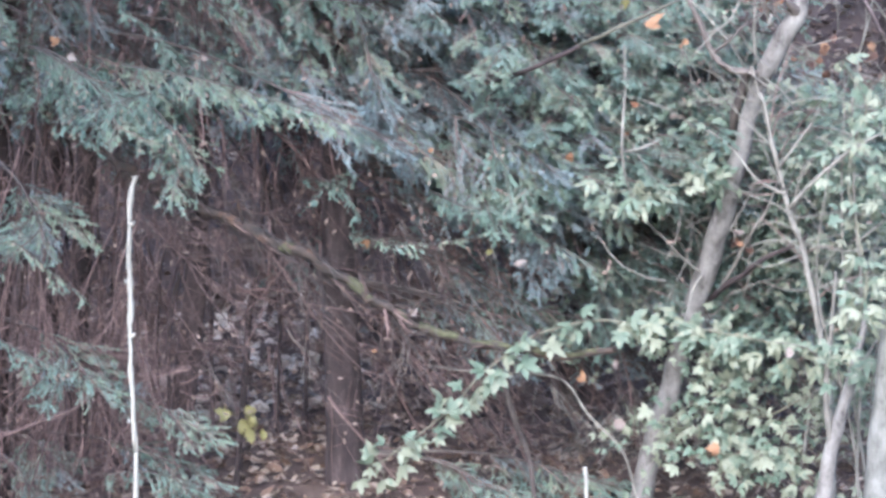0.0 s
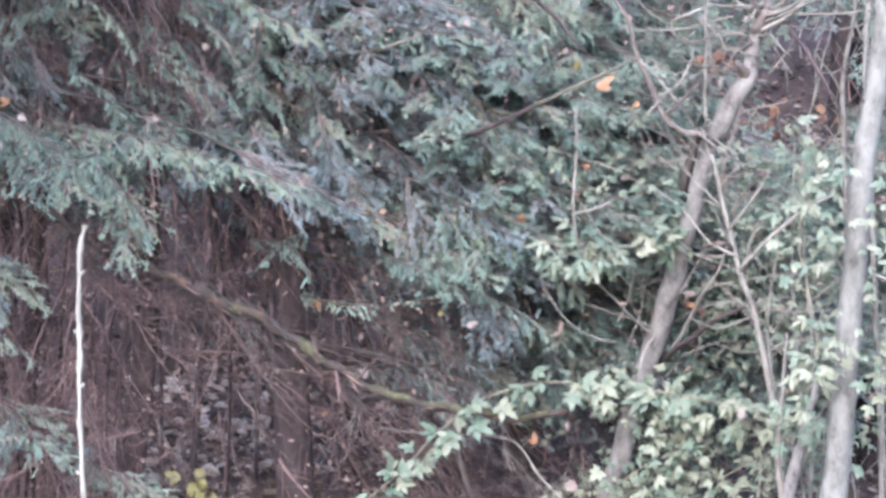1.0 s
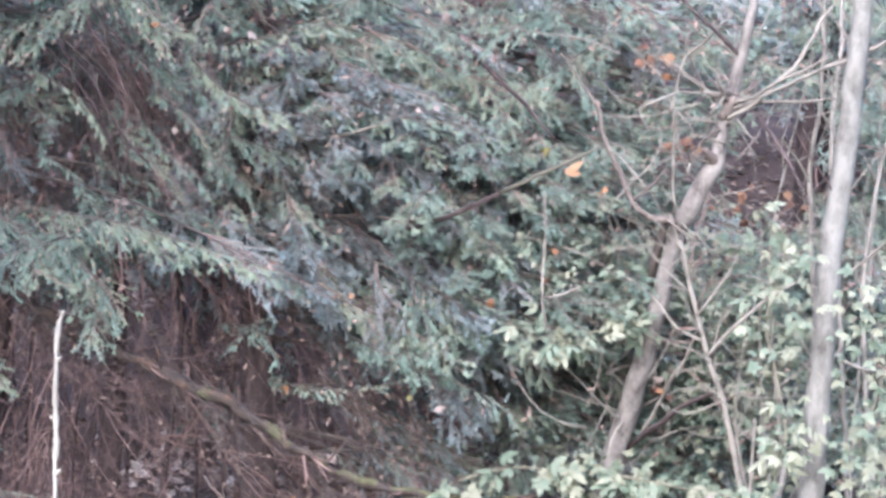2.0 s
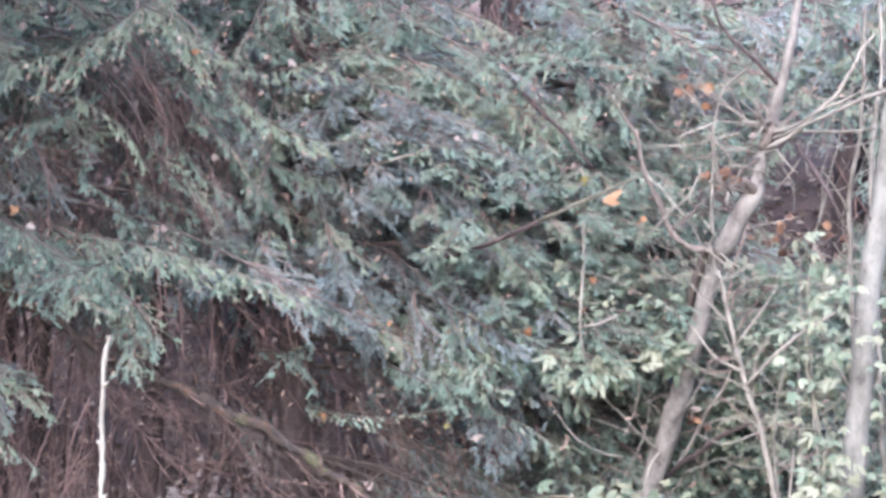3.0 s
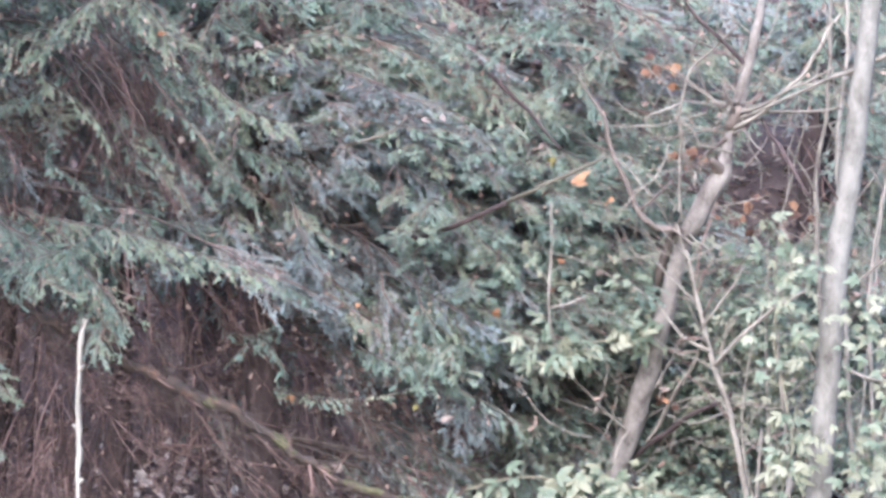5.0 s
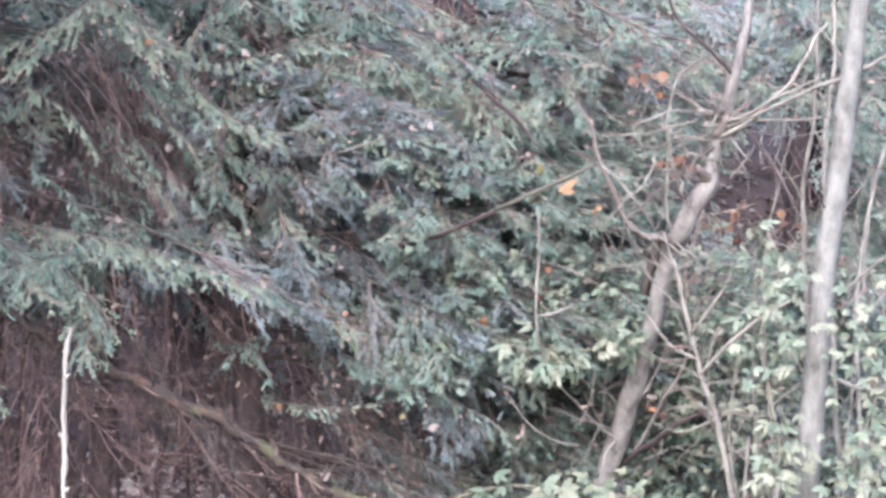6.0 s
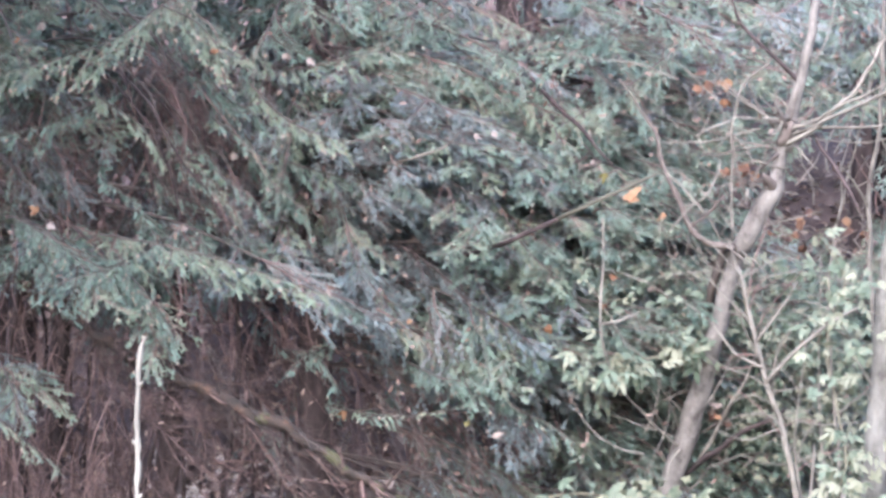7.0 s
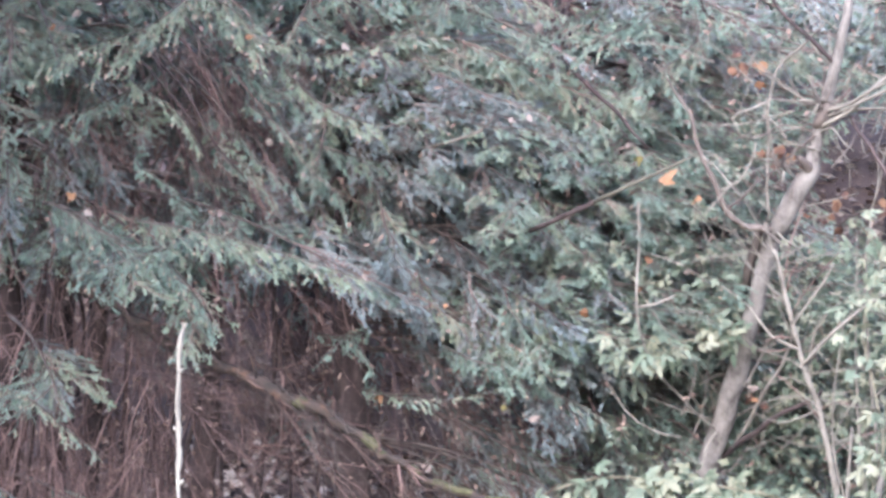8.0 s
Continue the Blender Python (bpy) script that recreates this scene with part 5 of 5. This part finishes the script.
def vine(points, leaves, spread, label, size=1.0, seed=0, kinds=COMPOUND):
    rng = random.Random(300 + seed)
    x, y, z = points[0][:3]
    ob = thing("climbing_vine", (x, y, z), label, "vine", "vines on the saplings")
    line = limb("stem", points, VINE_STEM, ob, 6, 0.04, 0.08, 0.01)
    for i in range(leaves):
        q = line[rng.randrange(len(line))][:3]
        at = q + np.array((rng.gauss(0, spread), rng.gauss(0, spread * 0.6) - 0.03, rng.gauss(0, spread * 0.8) - spread * 0.3))
        a = rng.uniform(0, 2 * math.pi)
        along = (math.cos(a), rng.uniform(-0.5, 0.1), 0.6 * math.sin(a) - 0.35)
        part("sprig" if kinds is SPRIGS else "leaf", rng.choice(kinds), ob, frame_of(at, along, (rng.uniform(-0.6, 0.6), -0.7 + rng.uniform(-0.3, 0.3), 0.7), size * rng.uniform(0.6, 1.1)))


vine([(-0.371, 9.5, 0.477, 0.003), (-0.165, 9.5, 0.614, 0.004), (0.041, 9.5, 0.781, 0.005), (0.197, 9.55, 0.946, 0.005), (0.43, 9.55, 1.109, 0.005), (0.689, 9.55, 1.166, 0.005), (1.031, 9.6, 1.154, 0.005)], 52, 0.025, "arching vine strand with pale green leaves", 0.98, 1)
vine([(1.031, 9.6, 1.154, 0.005), (1.303, 9.5, 1.111, 0.005), (1.57, 9.4, 1.057, 0.005), (1.786, 9.2, 0.991, 0.004), (1.967, 9, 0.966, 0.003)], 60, 0.05, "vine with pale green leaves strung between saplings", 0.75, 2, COMPOUND + PINNATE)
vine([(1.174, 9.6, 1.19, 0.005), (1.226, 9.6, 0.982, 0.005), (1.2, 9.6, 0.774, 0.005), (1.258, 9.55, 0.57, 0.004), (1.509, 9.5, 0.575, 0.004), (1.69, 9.5, 0.421, 0.003)], 190, 0.1, "dense green vine hanging beside the leaning sapling", 0.64, 3)
vine([(1.303, 9.5, 1.915, 0.004), (1.162, 9.4, 1.808, 0.004), (1.004, 9.35, 1.781, 0.004), (0.822, 9.3, 1.767, 0.004), (0.696, 9.3, 1.729, 0.003)], 60, 0.04, "cluster of pale green compound leaves on a twig", 0.66, 4, PINNATE)
vine([(1.675, 8.75, 2.285, 0.004), (1.77, 8.75, 2.095, 0.004), (1.699, 8.75, 1.834, 0.004), (1.746, 8.75, 1.526, 0.005), (1.77, 8.75, 1.313, 0.005), (1.684, 8.8, 1.025, 0.004)], 95, 0.06, "vine with yellow-green leaves climbing a pale sapling", 0.6, 5, COMPOUND + PINNATE)
vine([(2.083, 8.7, 1.944, 0.004), (2.19, 8.7, 1.754, 0.004), (2.152, 8.7, 1.516, 0.004), (2.078, 8.7, 1.279, 0.004), (2.173, 8.7, 1.185, 0.003)], 150, 0.085, "dense vine leaves beyond the pale sapling", 0.6, 6)
vine([(0.682, 9.3, 2.224, 0.003), (0.733, 9.3, 2.122, 0.003), (0.821, 9.3, 2.046, 0.003), (0.909, 9.3, 2.047, 0.003)], 16, 0.02, "thin sprig of small yellow-green leaves", 0.42, 7)
vine([(2.0, 9.8, 1.107, 0.006), (1.83, 9.7, 1.55, 0.006), (1.65, 9.7, 1.9, 0.006), (1.37, 9.65, 2.12, 0.005), (1.07, 9.6, 2.0, 0.004)], 85, 0.18, "loose shrub with small pale green leaves behind the saplings", 1.0, 8, SPRIGS)
vine([(1.2, 10.1, 0.784, 0.006), (1.42, 10.0, 1.282, 0.006), (1.62, 9.8, 1.58, 0.005), (1.82, 9.6, 1.86, 0.004), (1.98, 9.55, 2.18, 0.003)], 95, 0.18, "thin trailing vine with small green leaves before the conifers", 1.0, 9, SPRIGS)
vine([(0.994, 9.75, 0.657, 0.005), (1.258, 9.75, 0.815, 0.005), (1.488, 9.7, 0.714, 0.005), (1.707, 9.6, 0.826, 0.004), (1.999, 9.5, 0.73, 0.003)], 60, 0.12, "low tangle of small green leaves over the litter", 1.0, 10, SPRIGS)
hang = thing("hanging_stem", (0.797, 9.2, 1.84), "thin pale stem hanging among the boughs", "vine stem")
limb("stem", [(0.8, 9.25, 2.402, 0.006), (0.8, 9.2, 2.241, 0.006), (0.786, 9.2, 2.015, 0.006), (0.8, 9.2, 1.828, 0.005), (0.856, 9.3, 1.693, 0.004)], GREY_TWIG, hang, 6, 0.04, 0.08, 0.004)
limb("branch", [(0.778, 9.2, 1.928, 0.005), (0.873, 9.2, 1.945, 0.005), (0.96, 9.2, 1.985, 0.003)], GREY_TWIG, hang, 6, 0.04, 0.08, 0.004)


# ---- dead leaves caught in the boughs ----
def caught_leaf(seed, material, label, at, size):
    rng = random.Random(seed)
    v, f = [], []
    tube(v, f, np.array([(-0.03, 0, 0, 0.0012), (-0.01, 0, 0.003, 0.0012), (0.01, 0, 0, 0.001)]), 3)
    for a, s in ((-0.75, 0.7), (0, 1.0), (0.75, 0.7)):
        leaf_blade(v, f, (0, 0, 0), (math.cos(a), math.sin(a), rng.uniform(-0.1, 0.25)), (rng.uniform(-0.3, 0.3), rng.uniform(-0.3, 0.3), 1), 0.088 * s * rng.uniform(0.7, 1.15), 0.06 * s * rng.uniform(0.6, 1.2), rng.uniform(-0.2, 1.4), 0.28, 7)
    ob = new("dead_leaf", mesh("dead_leaf", v, f, material))
    a = rng.uniform(0, 6.28)
    ob.matrix_world = frame_of(at, (math.cos(a), 0.2, math.sin(a)), (rng.uniform(-0.4, 0.4), -1, 0.4), size)
    tagged(ob, label, "leaf", "dead leaves caught in the boughs")


def build_caught_litter():
    rng = random.Random(77)
    verts, faces = [], []
    for i in range(1300):
        fx, fz = rng.uniform(-2.3, 2.5), rng.uniform(0.9, 3.6)
        y = rng.uniform(9.4, 10.0)
        p = (fx * y / 9.5, y, 1.5 + (fz - 1.5) * y / 9.5)
        if not leafy(p) or rng.random() < 0.25:
            continue
        a = rng.uniform(0, 6.28)
        leaf_blade(verts, faces, p, (math.cos(a), rng.uniform(-0.3, 0.3), math.sin(a)), (rng.uniform(-0.6, 0.6), -1, rng.uniform(-0.2, 0.9)), rng.uniform(0.014, 0.04), rng.uniform(0.01, 0.02), rng.uniform(-0.5, 0.9), 0, 3)
    tagged(new("caught_litter", mesh("caught_litter", verts, faces, SCRAP)), "scraps of brown dead leaves caught in the boughs", "leaf litter", kind="stuff")


# scraps added in place of litter and sky glimpsed through the twigs
def build_gap_flecks():
    rng = random.Random(78)
    verts, faces = [], []
    for i in range(650):
        fx = rng.uniform(-2.2, 0.35)
        fz = rng.uniform(0.6, float(np.interp(fx, EDGE_X, EDGE_Z)) + 0.1)
        y = rng.uniform(9.75, 10.7)
        a = rng.uniform(0, 6.28)
        leaf_blade(verts, faces, (fx * y / 9.5, y, 1.5 + (fz - 1.5) * y / 9.5), (math.cos(a), rng.uniform(-0.3, 0.3), math.sin(a)), (rng.uniform(-0.6, 0.6), -1, rng.uniform(-0.2, 1.2)), rng.uniform(0.012, 0.036), rng.uniform(0.008, 0.018), rng.uniform(-0.5, 0.9), 0, 3)
    tagged(new("caught_litter", mesh("caught_litter", verts, faces, SCRAP)), "brown scraps set for flecks of litter and sky seen between hanging twigs", "leaf litter", kind="stuff")


build_caught_litter()
build_gap_flecks()
O, W, Y = ORANGE_LEAF, PALE_LEAF, YELLOW_LEAF
clump = random.Random(91)
for i in range(22):
    fx, fz, spread = ((1.35, 3.06, 0.07), (1.5, 2.64, 0.06), (1.7, 2.38, 0.08), (1.9, 2.41, 0.07), (1.36, 1.53, 0.04))[i % 5]
    at = (fx + clump.gauss(0, spread), clump.uniform(9.45, 9.7), fz + clump.gauss(0, spread * 0.5))
    caught_leaf(600 + i, WITHERED, "curled rust-brown withered leaf hanging among twigs", at, clump.uniform(0.4, 0.7))
for i, (m, at, size) in enumerate((
        (O, (0.882, 8.97, 2.455), 1.0), (O, (-1.724, 9.3, 2.418), 0.55), (W, (-1.669, 9.28, 2.366), 0.5), (W, (-0.627, 9.4, 3.16), 0.5), (W, (-0.534, 9.4, 3.134), 0.45), (W, (0.229, 9.35, 2.778), 0.4), (W, (0.311, 9.35, 2.804), 0.45),
        (W, (0.4, 9.35, 2.796), 0.35), (W, (-0.866, 9.5, 2.714), 0.4), (W, (-0.717, 9.5, 2.549), 0.35), (W, (-0.637, 9.25, 2.109), 0.35), (W, (-0.421, 9.25, 2.077), 0.4), (O, (0.555, 9.3, 1.922), 0.5), (W, (0.326, 9.4, 1.426), 0.5),
        (W, (1.352, 9.45, 1.569), 0.5), (O, (1.346, 9.45, 1.513), 0.4), (W, (0.355, 9.4, 3.227), 0.6), (W, (0.726, 9.4, 3.123), 0.45), (Y, (0.802, 9.2, 2.599), 0.5), (W, (0.747, 9.2, 2.654), 0.45), (O, (1.089, 9.3, 2.423), 0.5),
        (O, (-0.364, 9.7, 1.543), 0.5), (Y, (0.207, 9.5, 1.497), 0.4), (O, (-0.945, 9.3, 3.142), 0.5), (O, (-0.051, 9.3, 1.936), 0.35), (W, (-1.069, 9.3, 2.34), 0.4), (O, (1.422, 9.6, 3.093), 0.7), (O, (1.407, 9.6, 3), 0.6),
        (O, (1.514, 9.4, 2.632), 0.7), (O, (1.755, 9.6, 2.42), 0.6), (O, (1.951, 9.6, 2.433), 0.6), (O, (1.232, 9.35, 0.598), 0.85), (O, (0.644, 9.65, 0.888), 0.6), (W, (0.775, 9.5, 0.987), 0.7), (W, (0.783, 9.6, 0.691), 0.8),
        (O, (-0.334, 9.7, 1.024), 0.3), (Y, (-0.987, 10, 0.662), 0.9), (Y, (-0.933, 10, 0.635), 0.7), (Y, (-1.03, 10.05, 0.7), 0.9), (Y, (-0.96, 10.05, 0.72), 0.8), (Y, (-0.9, 10, 0.68), 0.8), (Y, (-0.86, 10.02, 0.62), 0.7), (W, (-0.695, 9.9, 0.555), 0.4), (W, (1.536, 9.2, 1.054), 0.6), (O, (0.854, 9.25, 2.132), 0.45), (W, (1.017, 9.25, 2.099), 0.4),
        (W, (-0.128, 9.6, 1.203), 0.6), (O, (0.817, 9.4, 2.027), 0.3), (W, (-1.746, 9.5, 3.308), 0.5), (O, (-1.862, 9.5, 3.229), 0.4))):
    caught_leaf(500 + i, m, {O: "curled orange dead leaf caught on a twig", W: "pale withered leaf caught on a bough", Y: "yellow-green fading leaf on a twig"}[m], at, size)
